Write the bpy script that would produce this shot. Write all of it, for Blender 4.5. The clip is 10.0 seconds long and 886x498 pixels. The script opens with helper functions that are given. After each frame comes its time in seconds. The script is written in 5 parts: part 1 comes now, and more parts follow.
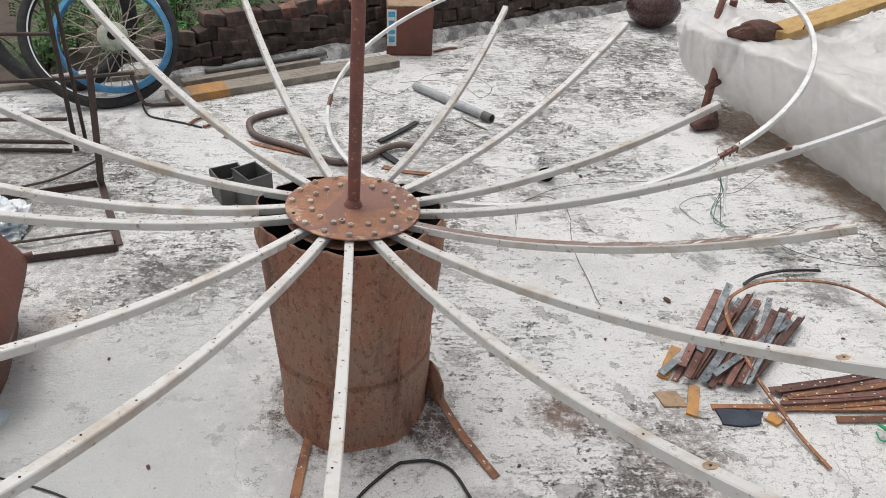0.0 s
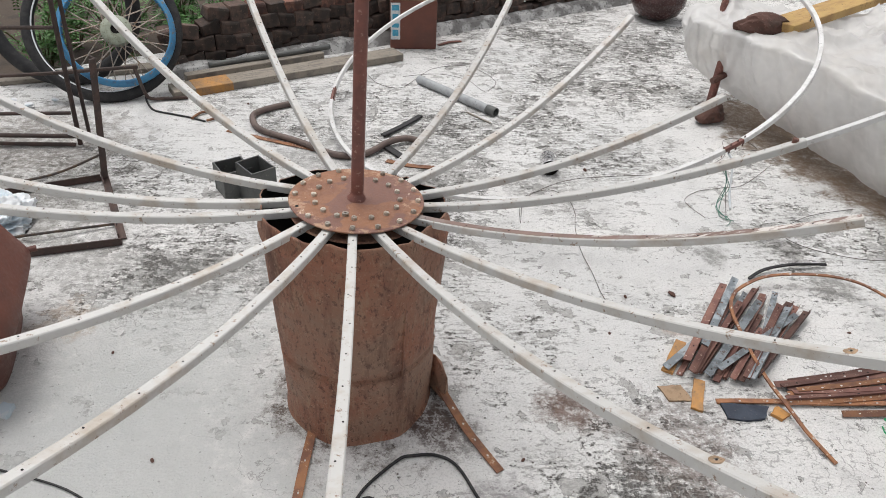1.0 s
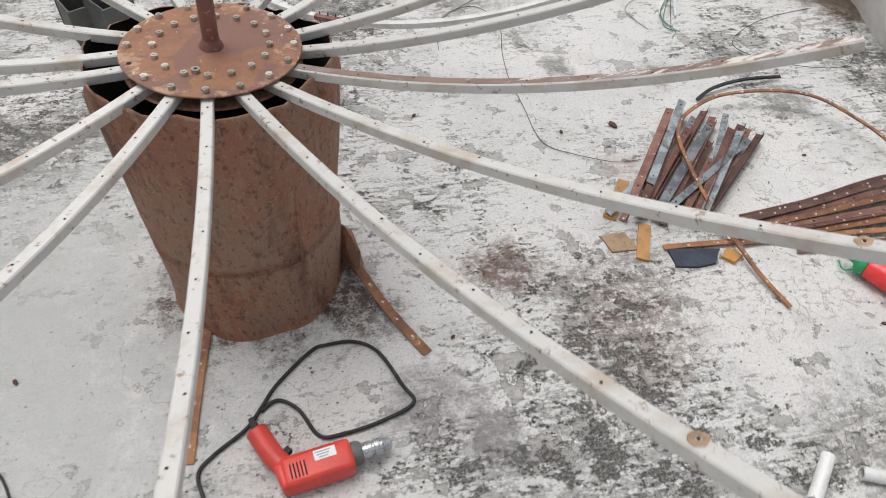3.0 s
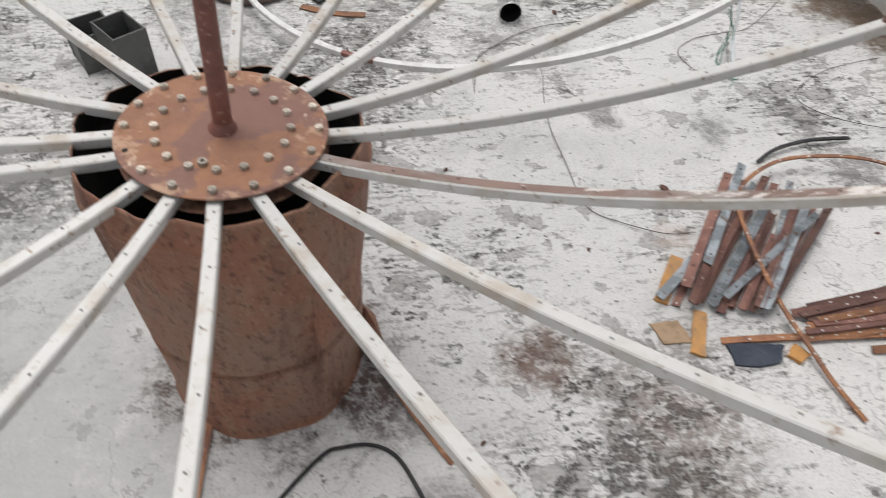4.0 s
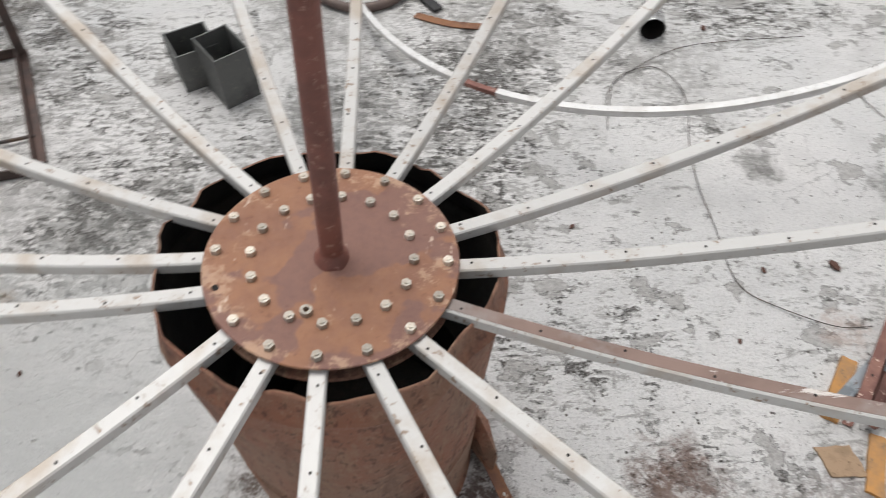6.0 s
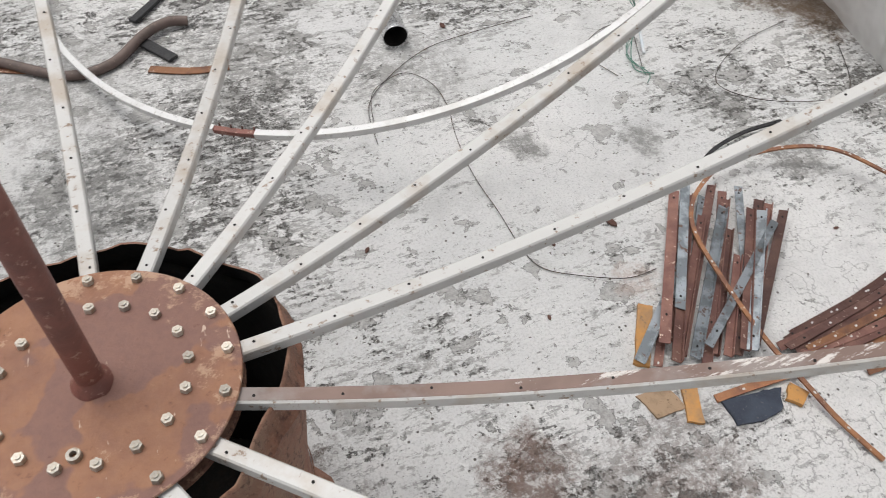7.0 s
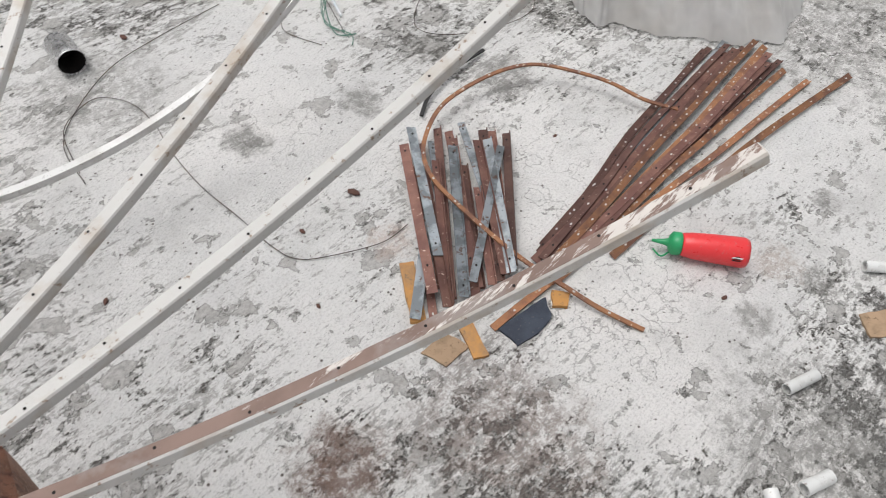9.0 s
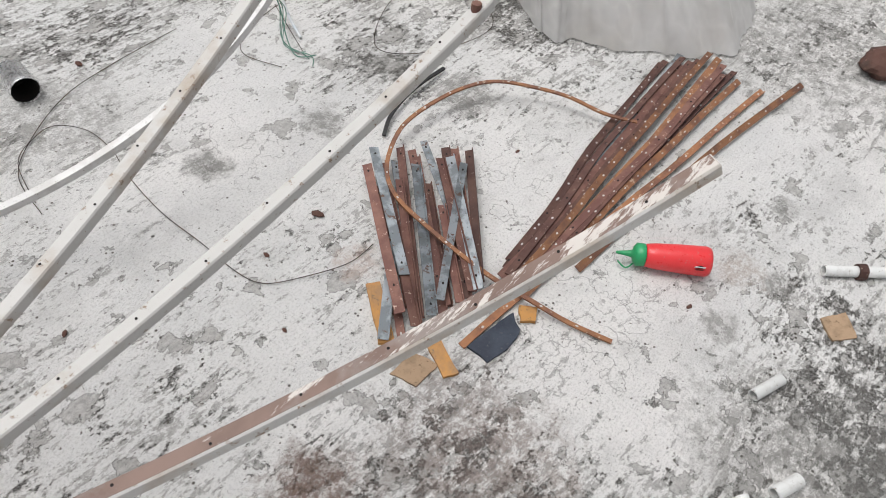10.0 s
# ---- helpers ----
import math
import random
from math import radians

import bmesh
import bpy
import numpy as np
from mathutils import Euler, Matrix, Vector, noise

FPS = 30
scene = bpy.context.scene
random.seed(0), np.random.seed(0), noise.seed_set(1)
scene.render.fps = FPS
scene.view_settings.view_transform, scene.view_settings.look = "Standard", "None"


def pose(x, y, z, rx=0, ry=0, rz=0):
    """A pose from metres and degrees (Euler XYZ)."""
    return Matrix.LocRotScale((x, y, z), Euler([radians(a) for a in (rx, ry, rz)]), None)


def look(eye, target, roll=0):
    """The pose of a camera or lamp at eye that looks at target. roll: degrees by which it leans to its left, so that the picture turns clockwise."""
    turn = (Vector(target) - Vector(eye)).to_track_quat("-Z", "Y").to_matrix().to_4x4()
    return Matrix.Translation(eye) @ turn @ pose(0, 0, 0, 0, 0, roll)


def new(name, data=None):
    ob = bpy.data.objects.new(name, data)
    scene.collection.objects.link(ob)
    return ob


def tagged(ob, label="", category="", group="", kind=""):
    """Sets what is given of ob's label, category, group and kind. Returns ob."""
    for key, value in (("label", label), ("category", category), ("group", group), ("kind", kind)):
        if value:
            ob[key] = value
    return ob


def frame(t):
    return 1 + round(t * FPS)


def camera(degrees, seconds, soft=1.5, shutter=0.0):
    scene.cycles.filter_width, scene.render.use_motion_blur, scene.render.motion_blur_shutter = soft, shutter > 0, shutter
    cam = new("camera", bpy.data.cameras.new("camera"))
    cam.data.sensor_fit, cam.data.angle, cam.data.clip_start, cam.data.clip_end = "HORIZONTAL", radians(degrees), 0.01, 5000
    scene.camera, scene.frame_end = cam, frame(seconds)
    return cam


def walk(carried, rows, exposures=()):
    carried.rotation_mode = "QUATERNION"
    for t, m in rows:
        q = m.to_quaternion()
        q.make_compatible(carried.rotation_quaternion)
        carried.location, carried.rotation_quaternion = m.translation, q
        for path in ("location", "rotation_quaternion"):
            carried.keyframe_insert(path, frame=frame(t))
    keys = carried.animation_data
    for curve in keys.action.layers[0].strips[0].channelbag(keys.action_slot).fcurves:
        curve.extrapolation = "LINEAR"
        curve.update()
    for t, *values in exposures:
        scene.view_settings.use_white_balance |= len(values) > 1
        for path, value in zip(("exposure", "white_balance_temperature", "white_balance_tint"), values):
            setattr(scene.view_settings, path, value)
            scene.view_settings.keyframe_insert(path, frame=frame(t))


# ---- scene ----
cam = camera(63.2, 10.0, soft=0.6, shutter=0.4)
PATH = [
    (0, (0.114, -1.479, 1.403), (0.222, 0.173, 0.279), 3.1),
    (0.5, (0.114, -1.477, 1.4), (0.216, 0.172, 0.274), 2.9),
    (1, (0.115, -1.475, 1.397), (0.212, 0.168, 0.261), 2.9),
    (1.5, (0.109, -1.471, 1.393), (0.214, 0.144, 0.217), 3.4),
    (2, (0.072, -1.425, 1.355), (0.217, 0.093, 0.062), 3.2),
    (2.5, (0.103, -1.337, 1.321), (0.27, 0.051, -0.109), 0.1),
    (2.7, (0.166, -1.276, 1.301), (0.4, 0.049, -0.179), 1.8),
    (3.8, (0.224, -0.992, 1.267), (0.456, 0.287, -0.253), 6.2),
    (4, (0.194, -0.932, 1.267), (0.408, 0.353, -0.251), 4.9),
    (4.5, (0.139, -0.841, 1.278), (0.069, 0.44, -0.257), 2.6),
    (5, (0.146, -0.743, 1.266), (-0.097, 0.43, -0.335), -1.6),
    (5.2, (0.143, -0.706, 1.26), (-0.105, 0.459, -0.346), -2.5),
    (6.3, (0.139, -0.578, 1.255), (0.324, 0.614, -0.34), 3.0),
    (6.5, (0.163, -0.561, 1.25), (0.503, 0.601, -0.342), 4.6),
    (7, (0.199, -0.55, 1.255), (0.66, 0.59, -0.322), 3.2),
    (7.5, (0.237, -0.556, 1.247), (0.817, 0.486, -0.359), 4.9),
    (8, (0.305, -0.574, 1.244), (1.067, 0.271, -0.401), 5.7),
    (8.5, (0.315, -0.577, 1.245), (1.125, 0.269, -0.376), 4.1),
    (9, (0.322, -0.577, 1.245), (1.199, 0.242, -0.355), 4.9),
    (9.5, (0.328, -0.579, 1.247), (1.271, 0.232, -0.319), 5.0),
    (10, (0.333, -0.581, 1.245), (1.292, 0.209, -0.322), 5.8),
]
PLAN = 0.75
walk(cam, [(t, look(eye, target, roll)) for t, eye, target, roll in PATH], exposures=[(0.0, 0.13, 6500, 11), (2.5, 0.12, 6500, 11), (4.0, 0.08, 6500, 11), (6.5, 0.07, 6500, 11), (8.0, 0.07, 6500, 11), (10.0, 0.09, 6500, 11)])

# ---- light: overcast sky ----
world = bpy.data.worlds.new("overcast_sky")
scene.world = world
world.use_nodes = True
wn = world.node_tree
sky = wn.nodes.new("ShaderNodeTexSky")
sky.sky_type, sky.sun_disc, sky.sun_elevation, sky.sun_rotation = "NISHITA", False, radians(72), radians(-34)
sky.dust_density, sky.air_density = 4.0, 1.0
soft_sky = wn.nodes.new("ShaderNodeHueSaturation")
soft_sky.inputs["Saturation"].default_value = 0.12
wn.links.new(sky.outputs[0], soft_sky.inputs["Color"])
wn.links.new(soft_sky.outputs[0], wn.nodes["Background"].inputs["Color"])
wn.nodes["Background"].inputs["Strength"].default_value = 0.13
sun_data = bpy.data.lights.new("sun", "SUN")
sun_data.energy, sun_data.angle, sun_data.color = 1.3, radians(35), (1.0, 0.97, 0.93)
sun = new("sun", sun_data)
sun.matrix_world = look((-1.2, 1.8, 7.0), (0, 0, 0))


# ---- materials ----
def nodes_of(name):
    m = bpy.data.materials.new(name)
    m.use_nodes = True
    return m, m.node_tree, m.node_tree.nodes["Principled BSDF"]


def tex(nt, scale, detail=6, rough=0.6, stretch=(1, 1, 1), offset=(0, 0, 0), space="Object", rot=0):
    co = nt.nodes.new("ShaderNodeTexCoord")
    mp = nt.nodes.new("ShaderNodeMapping")
    mp.inputs["Scale"].default_value = stretch
    mp.inputs["Location"].default_value = offset
    mp.inputs["Rotation"].default_value = (0, 0, radians(rot))
    n = nt.nodes.new("ShaderNodeTexNoise")
    n.inputs["Scale"].default_value, n.inputs["Detail"].default_value, n.inputs["Roughness"].default_value = scale, detail, rough
    nt.links.new(co.outputs[space], mp.inputs["Vector"])
    nt.links.new(mp.outputs[0], n.inputs["Vector"])
    return n.outputs["Fac"]


def ramp(nt, fac, a, b, va=0.0, vb=1.0):
    r = nt.nodes.new("ShaderNodeMapRange")
    r.inputs["From Min"].default_value, r.inputs["From Max"].default_value = a, b
    r.inputs["To Min"].default_value, r.inputs["To Max"].default_value = va, vb
    nt.links.new(fac, r.inputs["Value"])
    return r.outputs[0]


def mix(nt, fac, a, b):
    m = nt.nodes.new("ShaderNodeMix")
    m.data_type = "RGBA"
    for sock, v in ((m.inputs[0], fac), (m.inputs[6], a), (m.inputs[7], b)):
        if isinstance(v, (int, float)):
            sock.default_value = v
        elif isinstance(v, tuple):
            sock.default_value = (*v, 1)
        else:
            nt.links.new(v, sock)
    return m.outputs[2]


def maths(nt, op, a, b):
    m = nt.nodes.new("ShaderNodeMath")
    m.operation = op
    for sock, v in zip(m.inputs, (a, b)):
        if isinstance(v, (int, float)):
            sock.default_value = v
        else:
            nt.links.new(v, sock)
    return m.outputs[0]


def bump(nt, bsdf, fac, strength, dist=0.002):
    b = nt.nodes.new("ShaderNodeBump")
    b.inputs["Strength"].default_value, b.inputs["Distance"].default_value = strength, dist
    nt.links.new(fac, b.inputs["Height"])
    nt.links.new(b.outputs[0], bsdf.inputs["Normal"])


def worn(name, base, second, third, s1=18.0, s2=90.0, rough=0.7, metal=0.0, relief=0.4, edge=(0.48, 0.62), spots=(0.6, 0.68), vary=0.12, stretch=(1, 1, 1)):
    """Base colour with broad patches of a second colour and fine spots of a third."""
    m, nt, bs = nodes_of(name)
    big = tex(nt, s1, stretch=stretch)
    fine = tex(nt, s2, 4, 0.7, offset=(3, 1, 2))
    c = mix(nt, ramp(nt, big, *edge), base, second)
    c = mix(nt, ramp(nt, fine, *spots), c, third)
    oi = nt.nodes.new("ShaderNodeObjectInfo")
    hs = nt.nodes.new("ShaderNodeHueSaturation")
    nt.links.new(c, hs.inputs["Color"])
    nt.links.new(ramp(nt, oi.outputs["Random"], 0, 1, 1 - vary, 1 + vary), hs.inputs["Value"])
    nt.links.new(hs.outputs[0], bs.inputs["Base Color"])
    nt.links.new(ramp(nt, fine, 0.3, 0.7, rough - 0.12, min(1, rough + 0.12)), bs.inputs["Roughness"])
    bs.inputs["Metallic"].default_value = metal
    bump(nt, bs, maths(nt, "ADD", big, fine), relief)
    return m


def concrete():
    m, nt, bs = nodes_of("weathered_whitewashed_concrete")
    co = nt.nodes.new("ShaderNodeTexCoord")
    cloud = tex(nt, 0.9, 5, 0.6)
    zone = maths(nt, "ADD", maths(nt, "MULTIPLY", tex(nt, 1.6, 5, 0.65, offset=(7, 2, 0)), 0.7), 0.13)
    # parts of the yard that are more, or less, overgrown
    for x, y, rad, more in ((0.637, 0.291, 0.7, 0.03), (0.153, 1.252, 0.7, 0.14), (0.89, 1.809, 0.8, 0.13), (1.48, 3.463, 1.6, 0.16), (-0.699, 0.626, 0.6, 0.15), (0.914, -0.68, 0.7, 0.16), (1.887, -1.211, 0.6, 0.15),
                            (-0.285, 2.306, 0.8, 0.10), (2.827, 0.883, 0.6, 0.06), (2.344, 0.591, 0.5, 0.08), (1.781, -0.271, 0.7, -0.10), (1.368, 0.665, 0.5, -0.06), (-0.82, -0.372, 0.8, -0.12), (-1.596, 1.312, 0.7, 0.10), (3.187, -0.194, 0.7, 0.08)):
        away = nt.nodes.new("ShaderNodeVectorMath")
        away.operation = "DISTANCE"
        away.inputs[1].default_value = (x, y, 0)
        nt.links.new(co.outputs["Object"], away.inputs[0])
        zone = maths(nt, "ADD", zone, ramp(nt, away.outputs["Value"], 0.1, rad, more, 0))
    brush = tex(nt, 14.0, 7, 0.72, stretch=(0.55, 1.6, 1), rot=-28)
    speck = tex(nt, 26.0, 7, 0.75)
    flake = tex(nt, 11.0, 8, 0.72, offset=(1, 9, 0))
    grit = tex(nt, 130.0, 4, 0.7)
    fleck = tex(nt, 55.0, 6, 0.75, offset=(6, 1, 3))
    dust = tex(nt, 34.0, 6, 0.8, stretch=(0.45, 1.5, 1), offset=(2, 7, 0), rot=-24)
    c = mix(nt, ramp(nt, cloud, 0.35, 0.65), (0.72, 0.725, 0.715), (0.83, 0.82, 0.80))
    c = mix(nt, ramp(nt, tex(nt, 4.0, 7, 0.7, offset=(4, 4, 1)), 0.50, 0.66, 0, 0.45), c, (0.52, 0.52, 0.505))
    c = mix(nt, ramp(nt, grit, 0.50, 0.66, 0, 0.45), c, (0.40, 0.395, 0.38))
    # brushed coat worn through to grey along the strokes
    wear = maths(nt, "ADD", maths(nt, "MULTIPLY", brush, 0.30), maths(nt, "ADD", maths(nt, "MULTIPLY", fleck, 0.3), maths(nt, "MULTIPLY", dust, 0.40)))
    worn_off = ramp(nt, maths(nt, "SUBTRACT", wear, ramp(nt, zone, 0.36, 0.64, 0.575, 0.465)), 0.0, 0.018, 0, 0.72)
    c = mix(nt, worn_off, c, mix(nt, ramp(nt, grit, 0.42, 0.58), (0.24, 0.235, 0.22), (0.46, 0.455, 0.44)))
    # coat flaked off in patches with dark, crisp edges
    coat = maths(nt, "ADD", tex(nt, 8.0, 9, 0.62, offset=(3, 8, 4)), ramp(nt, zone, 0.40, 0.70, -0.050, 0.050))
    bare = ramp(nt, coat, 0.575, 0.580, 0, 0.75)
    c = mix(nt, bare, c, mix(nt, ramp(nt, fleck, 0.40, 0.60), (0.30, 0.295, 0.28), (0.56, 0.55, 0.53)))
    rim = maths(nt, "MULTIPLY", ramp(nt, coat, 0.568, 0.576, 0, 0.7), ramp(nt, coat, 0.578, 0.588, 1, 0))
    c = mix(nt, rim, c, (0.12, 0.115, 0.105))
    # lichen, broken up into specks, dense in some zones
    mark = maths(nt, "ADD", maths(nt, "MULTIPLY", flake, 0.34), maths(nt, "ADD", maths(nt, "MULTIPLY", dust, 0.26), maths(nt, "ADD", maths(nt, "MULTIPLY", speck, 0.16), maths(nt, "MULTIPLY", fleck, 0.24))))
    limit = ramp(nt, zone, 0.38, 0.66, 0.60, 0.495)
    dark = maths(nt, "MULTIPLY", ramp(nt, maths(nt, "SUBTRACT", mark, limit), 0.0, 0.010, 0, 0.92), ramp(nt, tex(nt, 95.0, 4, 0.7, offset=(5, 5, 5)), 0.42, 0.52, 0.35, 1.0))
    c = mix(nt, dark, c, mix(nt, ramp(nt, grit, 0.42, 0.58), (0.075, 0.07, 0.063), (0.23, 0.22, 0.205)))
    # pin holes and chips
    pits = nt.nodes.new("ShaderNodeTexVoronoi")
    pits.inputs["Scale"].default_value = 38.0
    nt.links.new(co.outputs["Object"], pits.inputs["Vector"])
    pit = maths(nt, "MULTIPLY", ramp(nt, pits.outputs["Distance"], 0.10, 0.17, 0.9, 0), ramp(nt, tex(nt, 9.0, 3, 0.6, offset=(8, 0, 2)), 0.54, 0.58))
    c = mix(nt, pit, c, (0.10, 0.085, 0.07))
    tiny = ramp(nt, speck, 0.65, 0.665, 0, 0.9)
    c = mix(nt, tiny, c, (0.08, 0.07, 0.06))
    chip = ramp(nt, tex(nt, 70.0, 3, 0.6, offset=(2, 2, 5)), 0.675, 0.69, 0, 0.85)
    c = mix(nt, chip, c, (0.13, 0.11, 0.095))

    def stain_and_tone(c, x, y, rad, col, amount, ragged=0.8, least=0.12):
        d = nt.nodes.new("ShaderNodeVectorMath")
        d.operation = "DISTANCE"
        d.inputs[1].default_value = (x, y, 0)
        nt.links.new(co.outputs["Object"], d.inputs[0])
        n = tex(nt, 9.0, 8, 0.75, offset=(x * 3, y * 5, 1))
        v = maths(nt, "ADD", maths(nt, "DIVIDE", d.outputs["Value"], rad), maths(nt, "MULTIPLY", maths(nt, "SUBTRACT", n, 0.5), -ragged * 4))
        return mix(nt, maths(nt, "MULTIPLY", ramp(nt, v, 0.6, 1.1, amount, 0), ramp(nt, maths(nt, "ADD", speck, maths(nt, "MULTIPLY", grit, 0.4)), 0.62, 0.74, least, 1)), c, col)

    # rusty brown spill, brown soil under the covered table, dark wet spots, craters; first two: broad greyer tone at
    # left
    BROWN, GREY, RUSTY = (0.20, 0.14, 0.095), (0.25, 0.245, 0.23), (0.19, 0.125, 0.10)
    for x, y, rad, col, am, least in (
            (-0.80, -0.60, 0.75, (0.57, 0.585, 0.57), 0.7, 0.85), (-0.75, 0.1, 0.45, (0.58, 0.595, 0.58), 0.6, 0.85), (0.735, -0.225, 0.12, RUSTY, 0.85, 0.45), (0.66, -0.20, 0.07, RUSTY, 0.7, 0.3), (1.07, -0.50, 0.20, (0.27, 0.21, 0.18), 0.5, 0.1), (1.07, -0.35, 0.22, (0.26, 0.21, 0.19), 0.5, 0.1),
            (0.60, -0.79, 0.10, (0.25, 0.235, 0.24), 0.8, 0.6), (0.45, -0.66, 0.13, (0.27, 0.25, 0.26), 0.7, 0.5), (0.32, -0.37, 0.10, (0.11, 0.085, 0.075), 0.6, 0.1),
            (2.30, 2.30, 0.30, BROWN, 0.95, 0.8), (2.36, 1.93, 0.27, BROWN, 0.95, 0.8), (2.50, 1.62, 0.27, BROWN, 0.95, 0.8), (2.62, 1.33, 0.24, BROWN, 0.95, 0.8), (2.72, 2.05, 0.40, BROWN, 0.95, 0.8), (2.70, 1.12, 0.2, BROWN, 0.9, 0.7),
            (1.159, 0.791, 0.075, GREY, 0.85, 0.5), (2.38, -0.57, 0.05, GREY, 0.8, 0.3), (2.08, -0.715, 0.06, GREY, 0.8, 0.3), (1.83, -0.65, 0.06, GREY, 0.7, 0.3), (2.03, 0.48, 0.11, GREY, 0.8, 0.3), (1.556, 0.724, 0.08, GREY, 0.8, 0.3), (1.94, 0.79, 0.10, GREY, 0.7, 0.3),
            (1.62, -0.90, 0.22, GREY, 0.6, 0.2), (1.70, -1.12, 0.2, GREY, 0.7, 0.3), (-0.42, 0.585, 0.22, GREY, 0.7, 0.2), (-0.76, 0.50, 0.22, GREY, 0.6, 0.2), (-1.2, 0.6, 0.3, GREY, 0.5, 0.1), (-0.2, 1.0, 0.26, (0.22, 0.22, 0.21), 0.8, 0.35),
            (-0.3, 1.55, 0.3, GREY, 0.6, 0.2), (0.35, 1.5, 0.3, GREY, 0.6, 0.15), (0.9, 1.3, 0.25, GREY, 0.5, 0.1), (3.3, -0.2, 0.5, GREY, 0.6, 0.2),
            (-1.15, 0.2, 0.13, (0.42, 0.30, 0.20), 0.5, 0.12), (2.05, -0.60, 0.08, (0.40, 0.33, 0.28), 0.6, 0.12), (1.25, 0.2, 0.07, (0.50, 0.38, 0.32), 0.5, 0.3),
            (-0.01, -0.16, 0.30, (0.10, 0.065, 0.045), 0.9, 0.12), (0.25, -0.30, 0.12, (0.09, 0.055, 0.045), 0.9, 0.3), (-1.65, 1.0, 0.42, (0.22, 0.21, 0.19), 0.8, 0.4), (-1.9, 1.7, 0.5, (0.24, 0.22, 0.195), 0.8, 0.4)):
        c = stain_and_tone(c, x, y, rad, col, am, least=least)
    # fine cracks
    vo = nt.nodes.new("ShaderNodeTexVoronoi")
    vo.feature = "DISTANCE_TO_EDGE"
    vo.inputs["Scale"].default_value = 1.3
    wob = nt.nodes.new("ShaderNodeVectorMath")
    wob.operation = "ADD"
    nn = nt.nodes.new("ShaderNodeTexNoise")
    nn.inputs["Scale"].default_value, nn.inputs["Detail"].default_value = 4.0, 6
    nt.links.new(co.outputs["Object"], nn.inputs["Vector"])
    nt.links.new(co.outputs["Object"], wob.inputs[0])
    nt.links.new(nn.outputs["Color"], wob.inputs[1])
    nt.links.new(wob.outputs[0], vo.inputs["Vector"])
    crack = maths(nt, "MULTIPLY", ramp(nt, vo.outputs["Distance"], 0.0, 0.006, 1, 0), ramp(nt, cloud, 0.48, 0.56))
    c = mix(nt, maths(nt, "MULTIPLY", crack, 0.55), c, (0.16, 0.15, 0.14))
    nt.links.new(c, bs.inputs["Base Color"])
    bs.inputs["Roughness"].default_value = 0.88
    h = maths(nt, "ADD", maths(nt, "MULTIPLY", speck, 0.8), maths(nt, "ADD", maths(nt, "MULTIPLY", maths(nt, "ADD", grit, fleck), 0.5), maths(nt, "ADD", maths(nt, "MULTIPLY", maths(nt, "ADD", maths(nt, "ADD", dark, pit), bare), -0.6), maths(nt, "MULTIPLY", maths(nt, "ADD", brush, dust), 0.45))))
    bump(nt, bs, h, 1.0, 0.009)
    return m


def plastic_film():
    m, nt, bs = nodes_of("milky_plastic_film")
    bs.inputs["Roughness"].default_value = 0.28
    cl = tex(nt, 2, 5)
    nt.links.new(mix(nt, ramp(nt, cl, 0.5, 0.8), (0.80, 0.795, 0.785), (0.68, 0.635, 0.57)), bs.inputs["Base Color"])
    fold = maths(nt, "ABSOLUTE", maths(nt, "SUBTRACT", tex(nt, 9.0, 2, 0.5, stretch=(1.2, 0.6, 0.8), rot=-20), 0.5), 0)
    small = maths(nt, "ABSOLUTE", maths(nt, "SUBTRACT", tex(nt, 24.0, 2, 0.5, stretch=(0.7, 1.2, 0.8), offset=(3, 3, 3), rot=35), 0.5), 0)
    # doubled film along the creases lets less through
    thick = maths(nt, "ADD", ramp(nt, fold, 0.0, 0.12, 0.10, 0), ramp(nt, tex(nt, 2.5, 4, 0.6, offset=(5, 0, 2)), 0.35, 0.65, 0.58, 0.86))
    nt.links.new(thick, bs.inputs["Alpha"])
    bump(nt, bs, maths(nt, "ADD", fold, maths(nt, "MULTIPLY", small, 0.3)), 0.22, 0.04)
    # thin film glows with the light from behind it
    glow = nt.nodes.new("ShaderNodeBsdfTranslucent")
    glow.inputs["Color"].default_value = (0.90, 0.89, 0.87, 1)
    both = nt.nodes.new("ShaderNodeMixShader")
    both.inputs[0].default_value = 0.30
    nt.links.new(bs.outputs[0], both.inputs[1])
    nt.links.new(glow.outputs[0], both.inputs[2])
    nt.links.new(both.outputs[0], nt.nodes["Material Output"].inputs["Surface"])
    return m


